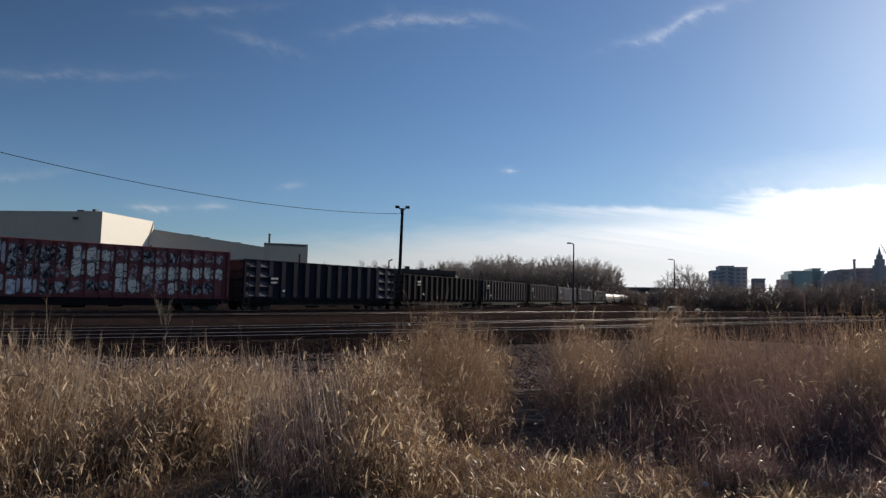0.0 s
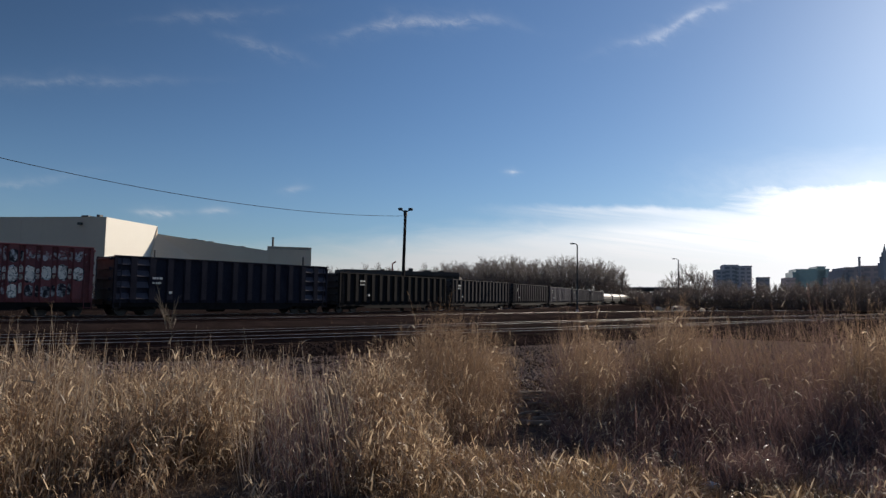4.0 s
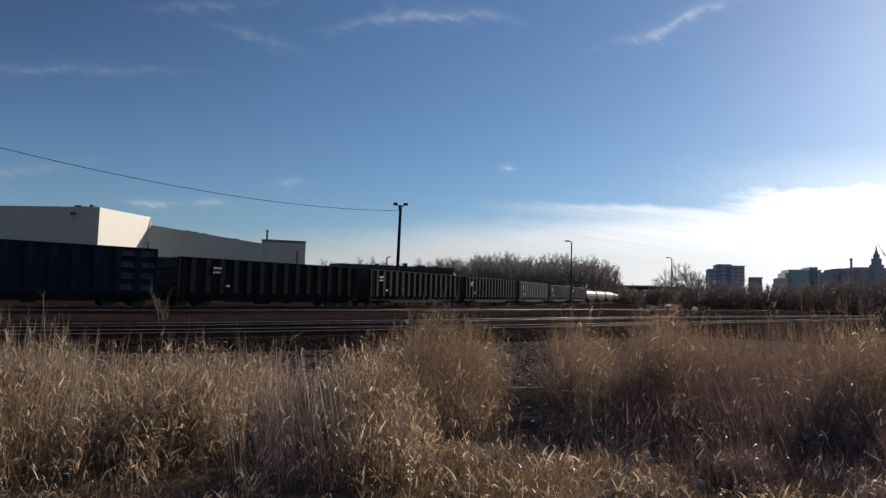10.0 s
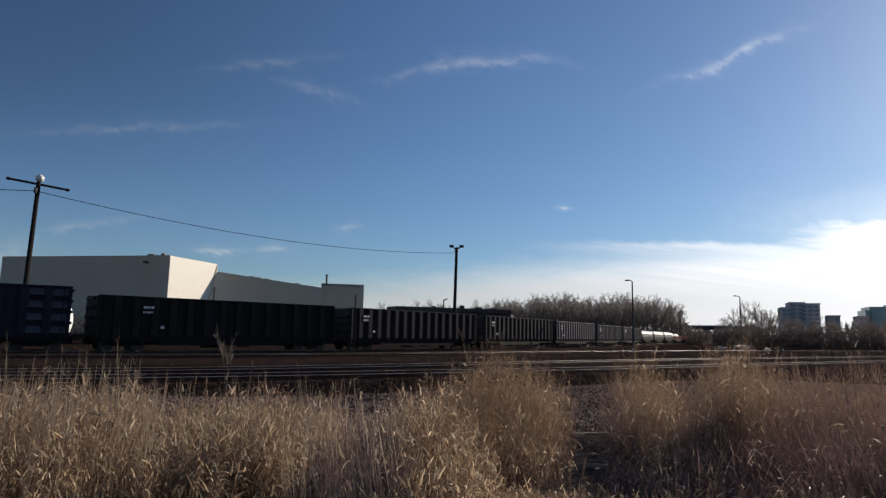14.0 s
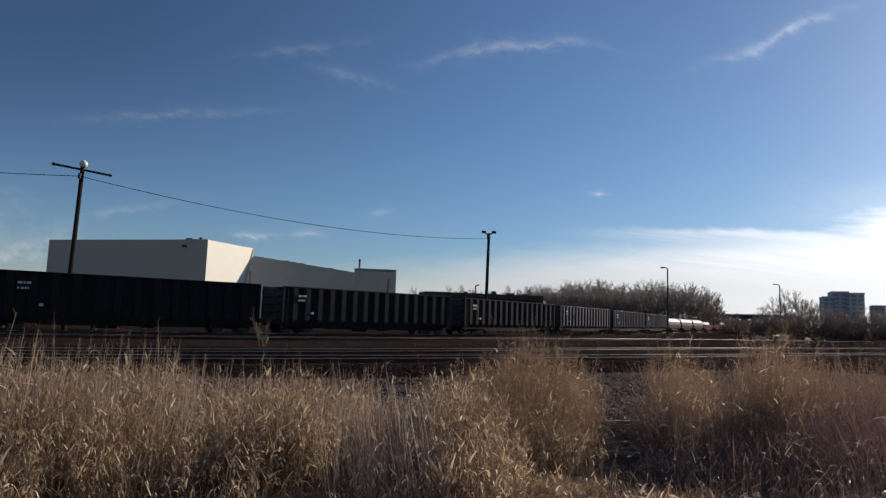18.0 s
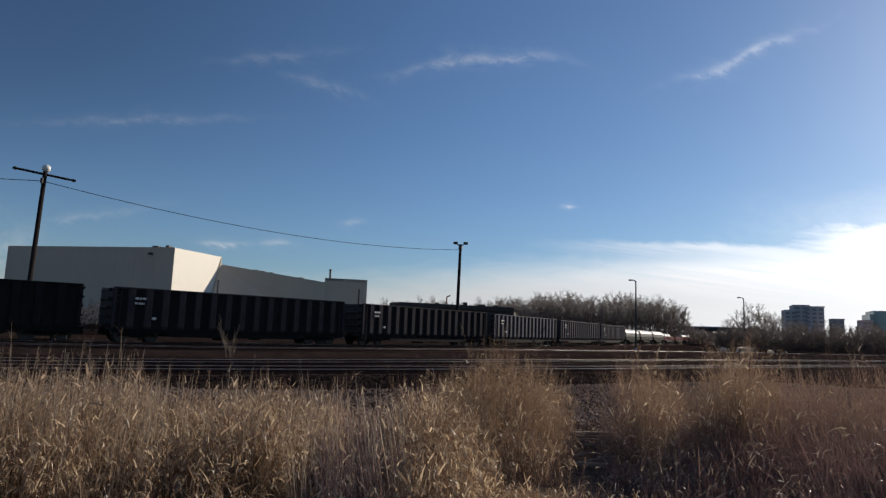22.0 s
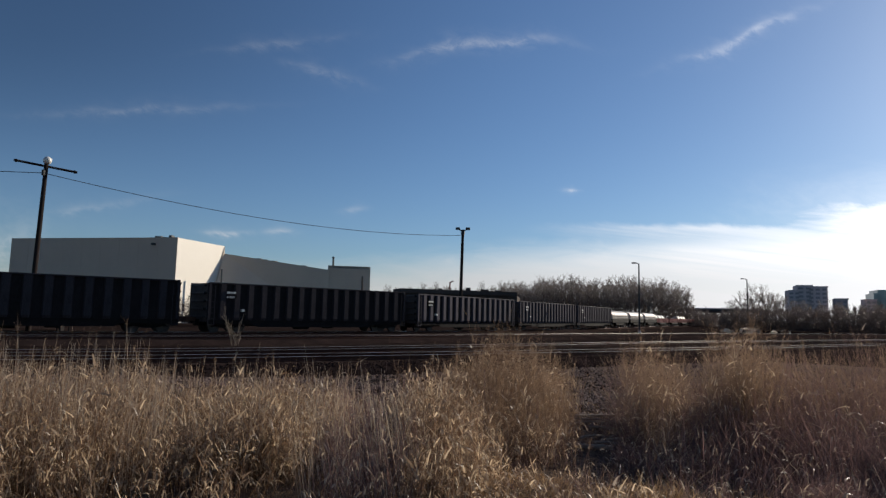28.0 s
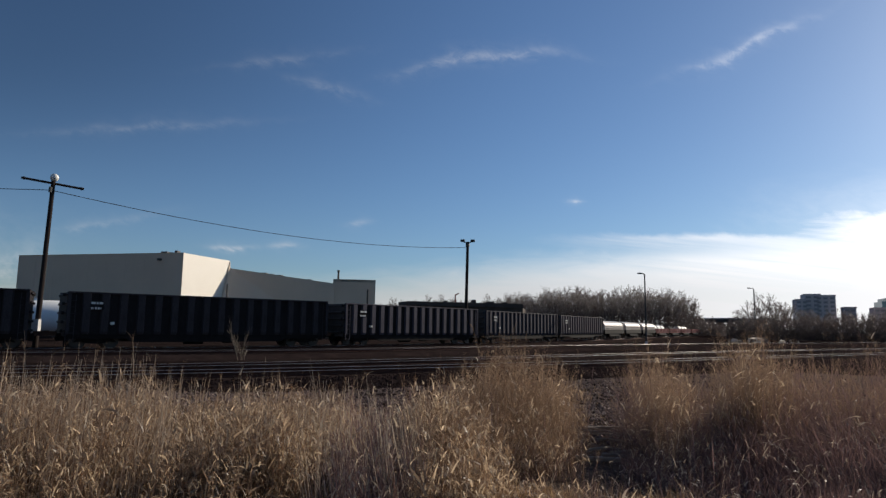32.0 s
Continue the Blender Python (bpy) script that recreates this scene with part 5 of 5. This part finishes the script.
plank(1.62, 11.0, 0.70, 0.05, 7, "bleached old plank lying on the bare soil")
plank(1.10, 7.95, 0.55, 0.05, -9, "bleached old plank lying on the bare soil")
plank(1.75, 8.6, 1.0, 0.07, 28, "bleached old plank half under the grass")
for k, (x, y, ln, turn) in enumerate(((1.1, 9.3, 1.1, 20), (1.55, 9.7, 0.9, -12), (4.9, 9.5, 0.8, 30), (5.3, 10.2, 0.6, -20), (1.25, 8.3, 0.7, 35), (1.5, 8.9, 0.6, -30), (1.3, 10.3, 0.5, 12), (1.0, 8.7, 0.5, 60), (1.6, 8.15, 0.9, 15))):
    rng = random.Random(60 + k)
    bm = bmesh.new()
    pts = [Vector((-ln / 2 + ln * i / 5, rng.uniform(-0.04, 0.04), rng.uniform(0.0, 0.08))) for i in range(6)]
    for i, (p, q) in enumerate(zip(pts, pts[1:])):
        tube(bm, p, q, 0.022 - 0.003 * i, 0.019 - 0.003 * i, 6)
    o = tagged(part("fallen_branch", bm, DRIFTWOOD), "bleached fallen branch in the grass", "branch", "branches lying in the grass")
    o.matrix_basis = pose(x, y, float(ground_height(np.array(x), np.array(y))) + 0.03, 0, 0, turn)
for k, (x, y, s) in enumerate(((2.45, 5.8, 0.07), (3.6, 8.3, 0.06), (6.4, 8.6, 0.06), (4.0, 8.2, 0.05))):
    rng = random.Random(80 + k)
    bm = bmesh.new()
    bmesh.ops.create_icosphere(bm, subdivisions=2, radius=s, matrix=Matrix.Diagonal((1.3, 0.8, 0.4, 1)))
    for v in bm.verts:
        v.co *= rng.uniform(0.75, 1.2)
    o = tagged(part("plastic_litter", bm, WHITE_JUNK), "crumpled white plastic litter on the ground", "litter", "litter in the grass")
    o.matrix_basis = pose(x, y, float(ground_height(np.array(x), np.array(y))) + s * 0.3, 0, 0, k * 50)

# ---- dry grass in the foreground ----
G = np.random.default_rng(7)
HEAP = {}


def heap(key, *blades):
    """Puts ribbons on the heap of one kind of growth."""
    HEAP.setdefault(key, []).append(ribbons(*blades))


def places(count, az0, az1, r0, r1):
    az = G.uniform(az0, az1, count)
    return az, np.sqrt(G.uniform(r0**2, r1**2, count))


def stand(az, r, h, per, spread, kind, leaf, lean=0.12, plume=0.0, wide=1.0, lo=0.25, slant=(0.04, 0.0)):
    """Tufts at these directions and distances: stems, curled leaves and seed heads."""
    n = len(az)
    tuft = np.repeat(np.arange(n), G.integers(max(1, int(per * 0.6)), int(per * 1.4) + 1, n))
    k = len(tuft)
    x = (r * np.sin(np.radians(az)))[tuft] + G.normal(0, spread, k)
    y = (r * np.cos(np.radians(az)))[tuft] + G.normal(0, spread, k)
    h = h[tuft] * np.clip(G.normal(0.88, 0.14, k), 0.35, 1.18)
    off = np.hypot(x - (r * np.sin(np.radians(az)))[tuft], y - (r * np.cos(np.radians(az)))[tuft])
    h = h * (1 - 0.25 * np.clip(off / (2.2 * spread), 0, 1))
    root = np.stack([x, y, ground_height(x, y) - 0.02], 1)
    tilt = G.normal(0, lean, (n, 2))[tuft] + G.normal(0, lean * 0.7, (k, 2)) + slant
    way = unit(np.column_stack([tilt, np.ones(k)]))
    across = np.column_stack([np.cos(np.radians(az[tuft])), -np.sin(np.radians(az[tuft])), np.zeros(k)])
    side = unit(across + G.normal(0, 0.5, (k, 3)))
    droop = np.abs(G.normal(0.03, 0.05, k))
    heap(kind + "_stem", root, way, side, h, G.uniform(0.0026, 0.0052, k) * wide, droop, 3, 0.4)
    turns = int(np.ceil(leaf))
    for turn in range(turns):
        f = G.uniform(lo, 0.97, k)
        p = root + way * (h * f)[:, None]
        p[:, 2] -= droop * h * f**2
        a = G.uniform(0, math.tau, k)
        d = unit(np.column_stack([np.cos(a), np.sin(a), G.uniform(0.3, 3.0, k)]))
        ln = G.uniform(0.06, 0.19, k)
        s = unit(np.cross(d, np.column_stack([G.normal(size=(k, 2)) * 0.5, np.ones(k)])))
        m = G.uniform(0, 1, k) < leaf / turns
        heap(kind + "_leaf", p[m], d[m], s[m], ln[m], (G.uniform(0.06, 0.12, k) * ln)[m], G.uniform(0.1, 1.5, k)[m], 4, 0.12)
    if plume:
        tall = G.uniform(0, 1, k) < plume
        for turn in range(12):
            f = G.uniform(0.70, 1.02, k) ** 0.8
            p = root + way * (h * f)[:, None]
            p[:, 2] -= droop * h * f**2
            d = unit(way + G.normal(0, 0.38, (k, 3)))
            s = unit(np.cross(d, G.normal(size=(k, 3))))
            heap("plume", p[tall], d[tall], s[tall], G.uniform(0.05, 0.15, k)[tall], G.uniform(0.0014, 0.003, k)[tall], G.uniform(0, 0.4, k)[tall], 2, 0.3)


def short_grass(az, r, h, per, spread=0.10):
    n = len(az)
    tuft = np.repeat(np.arange(n), per)
    k = len(tuft)
    x = (r * np.sin(np.radians(az)))[tuft] + G.normal(0, spread, k)
    y = (r * np.cos(np.radians(az)))[tuft] + G.normal(0, spread, k)
    root = np.stack([x, y, ground_height(x, y) - 0.01], 1)
    d = unit(np.column_stack([G.normal(0, 0.55, (k, 2)), np.ones(k)]))
    s = unit(np.cross(d, np.column_stack([G.normal(size=(k, 2)) * 0.5, np.ones(k)])))
    heap("short", root, d, s, h[tuft] * G.uniform(0.5, 1.3, k), G.uniform(0.003, 0.007, k), G.uniform(0.1, 0.9, k), 3, 0.12)


def keep(mask, *arrays):
    return [a[mask] for a in arrays]


def patchy(az, r, scale=1.0):
    """Uneven thickness, 0 to 1."""
    x, y = r * np.sin(np.radians(az)) * scale, r * np.cos(np.radians(az)) * scale
    return 0.5 + 0.25 * np.sin(3.3 * x + 1.1 * y) * np.sin(2.1 * y - 1.7 * x) + 0.25 * np.sin(5.7 * x - 2.9 * y + 1.0)


def make_grass():
    # leafy tan stand towards the warehouse, with a ragged front
    az, r = places(1600, -52, -14.2, 5.0, 9.4)
    front = np.interp(az, (-52, -34, -29, -26, -21, -18.5, -14), (5.7, 5.8, 6.0, 5.5, 5.6, 6.6, 6.9)) + 0.5 * np.sin(az * 1.1)
    az, r = keep((r > front) & (G.uniform(0, 1, len(r)) < 0.25 + 0.9 * patchy(az, r)), az, r)
    rise = np.interp(az, (-52, -31, -29.5, -27, -23, -19, -16, -14), (1.10, 1.04, 0.82, 0.74, 0.80, 0.84, 0.76, 0.66))
    h = rise * np.interp(r, (5.2, 6.2, 7.5, 9.5), (0.74, 1.0, 1.02, 0.82)) * np.clip(G.normal(1, 0.22, len(r)), 0.45, 1.4)
    stand(az, r, h, 10, 0.10, "tan", 5.2, 0.12, 0.05, 1.15, lo=0.2)
    # single pale stems standing above it
    az, r = places(900, -50, -29.0, 6.0, 9.0)
    stand(az, r, np.interp(az, (-50, -35, -29), (1.5, 1.38, 1.26)) * G.uniform(0.78, 1.10, len(r)), 2.0, 0.06, "pale", 0.25, 0.05, 0.4, 1.7, lo=0.6)
    az, r = places(230, -29, -14, 6.3, 9.0)
    stand(az, r, G.uniform(0.85, 1.25, len(r)), 2.0, 0.06, "pale", 0.25, 0.08, 0.3, 1.5, lo=0.6)
    # thin purple stems over open soil
    az, r = places(270, -16, -6.6, 5.2, 8.6)
    stand(az, r, G.uniform(0.45, 1.0, len(r)), 5, 0.08, "dark", 1.0, 0.13, 0.0, 1.2, slant=(-0.14, 0.0))
    az, r = places(150, -17, -6.6, 5.3, 8.6)
    stand(az, r, G.uniform(0.6, 1.25, len(r)), 3, 0.06, "pale", 0.5, 0.08, 0.0, 1.4, slant=(-0.16, 0.0))
    az, r = places(150, -15.5, -7.5, 7.2, 9.6)
    stand(az, r, G.uniform(0.3, 0.7, len(r)), 8, 0.10, "tan", 2.6, 0.2, 0.0, lo=0.2)
    # tan upright stand beside it
    az, r = places(300, -8.6, -0.6, 5.2, 9.0)
    h = np.interp(az, (-8.6, -6.6, -4, -2, -0.6), (0.92, 1.16, 1.06, 0.74, 0.4)) * np.interp(r, (5.2, 6.4, 9.5), (0.62, 1.0, 0.95)) * np.clip(G.normal(1, 0.16, len(r)), 0.5, 1.3)
    stand(az, r, h, 9, 0.10, "tan", 3.6, 0.10, 0.12, lo=0.12)
    # the fluffy clump: thin at its top, broad in its skirts
    az, r = places(360, -4.6, 5.4, 7.0, 10.2)
    h = np.interp(az, (-4.6, -3.0, -1.4, 0.2, 1.2, 2.2, 4.4, 5.4, 6.0), (1.0, 1.16, 1.42, 1.58, 1.48, 1.28, 1.18, 1.05, 0.75)) * np.interp(r, (7.0, 7.6, 8.4, 10.2), (0.50, 0.74, 0.98, 1.02)) * np.clip(G.normal(0.94, 0.17, len(r)), 0.4, 1.14)
    stand(az, r, h, 9, 0.13, "brown", 1.0, 0.10, 0.60, 0.85, lo=0.12)
    az, r = places(46, -4.0, 5.6, 7.0, 8.6)
    stand(az, r, G.uniform(0.35, 0.95, len(r)), 7, 0.10, "tan", 3.6, 0.16, 0.0, lo=0.12)
    az, r = places(110, -3.0, 6.2, 7.0, 8.6)
    stand(az, r, G.uniform(0.25, 0.6, len(r)), 8, 0.12, "dark", 0.5, 0.3, 0.0, lo=0.2)
    # single dead stalks among it
    az, r = places(26, -9.0, 20.0, 7.2, 9.0)
    stand(az, r, G.uniform(0.9, 1.35, len(r)), 1.2, 0.03, "dark", 0.3, 0.05, 0.0, 2.4, lo=0.6)
    # purple-brown growth beyond the path, with fluffy tops
    az, r = places(1750, 11.5, 50, 7.6, 11.4)
    edge = np.interp(az, (9.9, 11, 13.5, 16, 24, 27, 30, 50), (8.6, 8.0, 7.9, 8.6, 8.7, 8.6, 8.9, 8.6)) + 0.3 * np.sin(az * 1.7)
    top = np.interp(az, (10.2, 11.2, 12.2, 13.5, 14.8, 16.2, 17.6, 18.6, 19.6, 20.6, 21.8, 23.5, 26, 28.5, 31, 32.8, 34.0, 35.2, 36.5, 50),
                    (0.7, 1.20, 1.28, 1.26, 1.08, 0.88, 0.88, 1.24, 1.44, 1.36, 1.14, 1.12, 1.18, 1.22, 1.30, 1.38, 1.56, 1.50, 1.34, 1.36))
    h = np.interp(az, (15, 18, 22), (1.17, 1.22, 1.29)) * top * np.interp(r - edge, (0, 0.5, 1.3, 2.2, 4.0), (0.45, 0.64, 0.86, 1.0, 1.02)) * np.clip(G.normal(0.96, 0.15, len(r)), 0.45, 1.14)
    az, r, h = keep((r > edge) & (G.uniform(0, 1, len(r)) < 0.40 + 0.7 * patchy(az, r)), az, r, h)
    pale = (G.uniform(0, 1, len(r)) < np.interp(az, (9.7, 14.5, 16, 18.3, 19, 21, 22, 32.5, 33.5, 35.5, 37, 50), (0.6, 0.40, 0.06, 0.2, 0.55, 0.5, 0.12, 0.12, 0.45, 0.45, 0.1, 0.1)))
    stand(*keep(pale, az, r, h), 10, 0.15, "brown", 0.7, 0.12, 0.75, 0.8, lo=0.15)
    stand(*keep(~pale, az, r, h), 15, 0.20, "dark", 0.12, 0.30, 0.34, 0.8, lo=0.15, slant=(-0.10, 0.0))
    # the fluffy clumps that stand out of it
    for a, d, s, w, n in ((13.4, 8.9, 1.56, 1.0, 36), (20.0, 9.2, 1.92, 0.85, 52), (34.3, 9.0, 2.0, 0.65, 44)):
        az, r = a + G.normal(0, w, n), d + G.normal(0, 0.35, n)
        h = s * np.clip(1 - 0.36 * np.abs((az - a) / (2 * w)), 0.45, 1) * G.uniform(0.70, 1.05, n)
        stand(az, r, h, 10, 0.13, "brown", 1.2, 0.11, 0.7, 0.8, lo=0.2)
    # leafy straw at the foot of the first clump
    az, r = 14.2 + G.normal(0, 1.3, 34), 7.7 + G.normal(0, 0.35, 34)
    stand(az, r, G.uniform(0.35, 0.85, 34), 6, 0.09, "tan", 2.0, 0.16, 0.0, lo=0.15)
    # the tangle that slopes down to the path: weeds fallen all ways
    az, r = places(1450, 12.0, 50, 6.3, 9.4)
    edge = np.interp(az, (10, 13, 17, 24, 27, 33, 50), (7.2, 7.2, 7.0, 6.9, 6.6, 6.5, 6.3)) + 0.35 * np.sin(az * 1.1 + 0.6)
    h = np.interp(r - edge, (0, 0.6, 1.6, 3.0), (0.24, 0.50, 0.82, 1.0)) * np.clip(G.normal(1, 0.25, len(r)), 0.4, 1.5)
    az, r, h = keep((r > edge) & (G.uniform(0, 1, len(r)) < 0.25 + 0.85 * patchy(az, r, 0.8)), az, r, h)
    stand(az, r, h, 16, 0.18, "dark", 0.22, 0.50, 0.0, 1.35, lo=0.3, slant=(-0.28, -0.05))
    az, r = places(170, 10.4, 50, 6.6, 9.6)
    stand(az, r, G.uniform(0.3, 0.8, len(r)), 2, 0.08, "pale", 0.6, 0.5, 0.0, 1.7, lo=0.3, slant=(-0.25, 0.0))
    # pale broken blades caught in it
    az, r = places(150, 13, 42, 7.2, 9.2)
    x, y = r * np.sin(np.radians(az)), r * np.cos(np.radians(az))
    d = unit(np.column_stack([G.normal(0, 1, 150), G.normal(0, 0.5, 150), G.uniform(-0.1, 0.7, 150)]))
    side = unit(np.cross(d, np.column_stack([G.normal(0, 0.5, (150, 2)), np.ones(150)])))
    heap("pale_leaf", np.stack([x, y, G.uniform(0.3, 0.85, 150)], 1), d, side, G.uniform(0.10, 0.28, 150), G.uniform(0.005, 0.012, 150), G.uniform(0.1, 0.9, 150), 4, 0.3)
    # soft low purple mounds in front of it
    for a, d, s in ((25.2, 6.4, 0.58), (26.8, 6.5, 0.60), (11.8, 7.4, 0.40), (13.0, 7.4, 0.42), (33.0, 6.6, 0.38), (36.5, 6.2, 0.40), (40.0, 6.6, 0.4)):
        az, r = a + G.normal(0, 1.1, 34), d + G.normal(0, 0.16, 34)
        stand(az, r, s * G.uniform(0.6, 1.1, 34), 14, 0.09, "dark", 0.2, 0.32, 0.0, 0.7)
    # short straw-coloured tufts
    az, r = places(3000, -7.0, 50, 4.1, 7.6)
    az, r = keep((patchy(az, r, 1.3) > np.interp(az, (8, 14), (0.30, 0.46))) & (r < np.interp(az, (-7, 0, 5, 7, 10, 12, 20, 50), (5.8, 6.6, 6.4, 5.9, 6.0, 6.7, 6.4, 6.2))), az, r)
    short_grass(az, r, 0.07 + 0.22 * patchy(az, r, 0.7) ** 1.3, 16)
    az, r = places(480, 6, 48, 4.4, 6.4)
    stand(*keep((patchy(az, r, 1.1) > 0.52) & (az > 10), az, r, G.uniform(0.14, 0.34, 480)), 4, 0.08, "tan", 2.0, 0.3, 0.0, 1.0, lo=0.3)
    az, r = places(700, -52, 0, 4.0, 6.4)
    az, r = keep(patchy(az, r, 0.9) > 0.50, az, r)
    short_grass(az, r, G.uniform(0.10, 0.34, len(r)), 14)
    az, r = places(520, -4, 11.5, 4.3, 6.5)
    short_grass(*keep(patchy(az, r, 1.6) > 0.42, az, r, G.uniform(0.10, 0.34, 520)), 13)
    az, r = places(60, -4, 11, 4.6, 6.3)
    stand(az, r, G.uniform(0.2, 0.42, len(r)), 4, 0.08, "tan", 1.8, 0.25, 0.0, 1.0, lo=0.3)
    # dark weeds scattered in the straw
    az, r = places(75, 1, 38, 5.0, 6.8)
    stand(az, r, G.uniform(0.15, 0.42, len(r)), 12, 0.09, "dark", 0.4, 0.35, 0.0, 1.0, lo=0.3)
    az, r = places(760, 20, 46, 4.4, 6.9)
    short_grass(*keep(patchy(az, r, 1.0) > 0.30, az, r, G.uniform(0.10, 0.28, 760)), 14)
    az, r = places(200, -50, -6, 4.4, 6.0)
    stand(*keep(patchy(az, r, 1.1) > 0.5, az, r, G.uniform(0.2, 0.5, 200)), 4, 0.08, "tan", 3.0, 0.25, 0.0, 1.0, lo=0.3)
    az, r = places(240, 5.5, 10.5, 6.5, 13.0)
    short_grass(az, r, G.uniform(0.04, 0.12, len(r)), 8)
    az, r = places(700, -45, 8, 9.0, 12.0)
    az, r = keep(patchy(az, r, 1.1) > 0.58, az, r)
    short_grass(az, r, G.uniform(0.06, 0.24, len(r)), 10)
    # matted litter on the ground
    az, r = places(52000, -52, 50, 3.6, 11.5)
    az, r = keep(G.uniform(0, 1, len(r)) < np.interp(r, (7, 11.5), (1, 0.15)) * (0.15 + patchy(az, r, 1.7)), az, r)
    m = len(r)
    x, y = r * np.sin(np.radians(az)), r * np.cos(np.radians(az))
    a = G.uniform(0, math.tau, m)
    d = unit(np.column_stack([np.cos(a), np.sin(a), G.uniform(0.0, 0.6, m)]))
    s = unit(np.cross(d, np.column_stack([G.normal(size=(m, 2)) * 0.4, np.ones(m)])))
    heap("litter", np.stack([x, y, ground_height(x, y) + G.uniform(0, 0.03, m)], 1), d, s, G.uniform(0.06, 0.22, m), G.uniform(0.003, 0.007, m), G.uniform(0.2, 0.6, m), 2, 0.2)
    for key, name, mat, label in (
            ("tan_stem", "grass_stems", STEM, "dense stand of dry tan grass stems"),
            ("tan_leaf", "grass_leaves", STRAW, "curled dry straw-coloured grass leaves"),
            ("pale_stem", "grass_stems", PALE_STEM, "thin pale single stems above the grass"),
            ("pale_leaf", "grass_leaves", STRAW, "small dry leaves on pale stems"),
            ("brown_stem", "grass_stems", STEM, "tall brown stems of fluffy grass clumps"),
            ("brown_leaf", "grass_leaves", STRAW, "curled leaves low on the tall clumps"),
            ("dark_stem", "weed_stems", DARK_STEM, "fine purple-brown dead weed stems"),
            ("dark_leaf", "weed_leaves", PALE_STEM, "scattered pale curled leaves on dead weeds"),
            ("plume", "seed_heads", PLUME, "soft orange-brown fluffy seed heads"),
            ("short", "short_grass", MAT_GRASS, "short tufts of straw-coloured grass"),
            ("litter", "grass_litter", LITTER, "matted brown litter on the soil")):
        v, q = gather(HEAP[key])
        cloud_mesh(name, v, q, mat, label, "grass")


make_grass()


def bed_height(x, y):
    """The shoulder of the nearest track's ballast, where it lies above the ground."""
    s = np.arange(-45, 60, 0.5)
    cx, cy = NEAR.at(s)
    d = np.full(len(x), 99.0)
    for px, py in zip(cx, cy):
        d = np.minimum(d, np.hypot(x - px, y - py))
    return np.maximum(ground_height(x, y), np.interp(d, (1.65, 2.5, 2.6), (RAIL_TOP - 0.175, GZ - 0.05, -9))), d


def make_stones(n, near, far, mat, name, label):
    """Loose ballast on the near edge of the yard, between two distances from the nearest track's middle."""
    az, r = G.uniform(-50, 50, n * 8), np.sqrt(G.uniform(8.0**2, 34.0**2, n * 8))
    x, y = r * np.sin(np.radians(az)), r * np.cos(np.radians(az))
    ok = G.uniform(0, 1, n * 8) < np.clip((y - 0.22 * np.abs(x) - 8.2) / 2.5, 0.0, 1) + np.where((az > 4) & (az < 10), np.clip((r - 8.5) / 3, 0, 0.6), 0)
    x, y = x[ok], y[ok]
    z, d = bed_height(x, y)
    fits = (d > near) & (d < far) & ((y - 22.0) * 0.64 < (x + 6.2) * 0.77)
    x, y, z = x[fits][:n], y[fits][:n], z[fits][:n]
    n = len(x)
    size = G.uniform(0.018, 0.052, n)
    octa = np.array([(1, 0, 0), (0, 1, 0), (-1, 0, 0), (0, -1, 0), (0, 0, 0.8), (0, 0, -0.8)])
    v = octa[None] * G.uniform(0.6, 1.25, (n, 6, 1)) * size[:, None, None]
    t = G.uniform(0, math.tau, n)
    c, s = np.cos(t)[:, None], np.sin(t)[:, None]
    v = np.stack([v[..., 0] * c - v[..., 1] * s, v[..., 0] * s + v[..., 1] * c, v[..., 2]], -1)
    v += np.stack([x, y, z + size * 0.35], 1)[:, None]
    f = np.array([(0, 1, 4), (1, 2, 4), (2, 3, 4), (3, 0, 4), (1, 0, 5), (2, 1, 5), (3, 2, 5), (0, 3, 5)])
    q = (np.arange(n)[:, None, None] * 6 + f[None]).reshape(-1, 3)
    cloud_mesh(name, v.reshape(-1, 3), q, mat, label, "stones")


make_stones(36000, 3.4, 99.0, STONE, "ballast_stones", "loose grey-brown crushed ballast stones")
make_stones(16000, 1.5, 3.6, BALLAST, "dark_ballast_stones", "ballast stones darkened for self-shade beside the nearest track")

# ---- rails and ties ----
make_track(NEAR, -30, 180, 0.0, -18, 62, "rusty railway track beside the dry grass")
make_track(SECOND, -30, 180, 0.0, -18, 62, "rusty railway track in dark ballast", sunk=0.004)
make_track(THIRD, -22, 200, 0.0, -18, 62, "rusty railway track in dark ballast", sunk=0.008)
make_track(MAIN, -70, 290, SIDE, -30, 60, "railway track that carries the rolling train", LIT_RAIL)
motions()
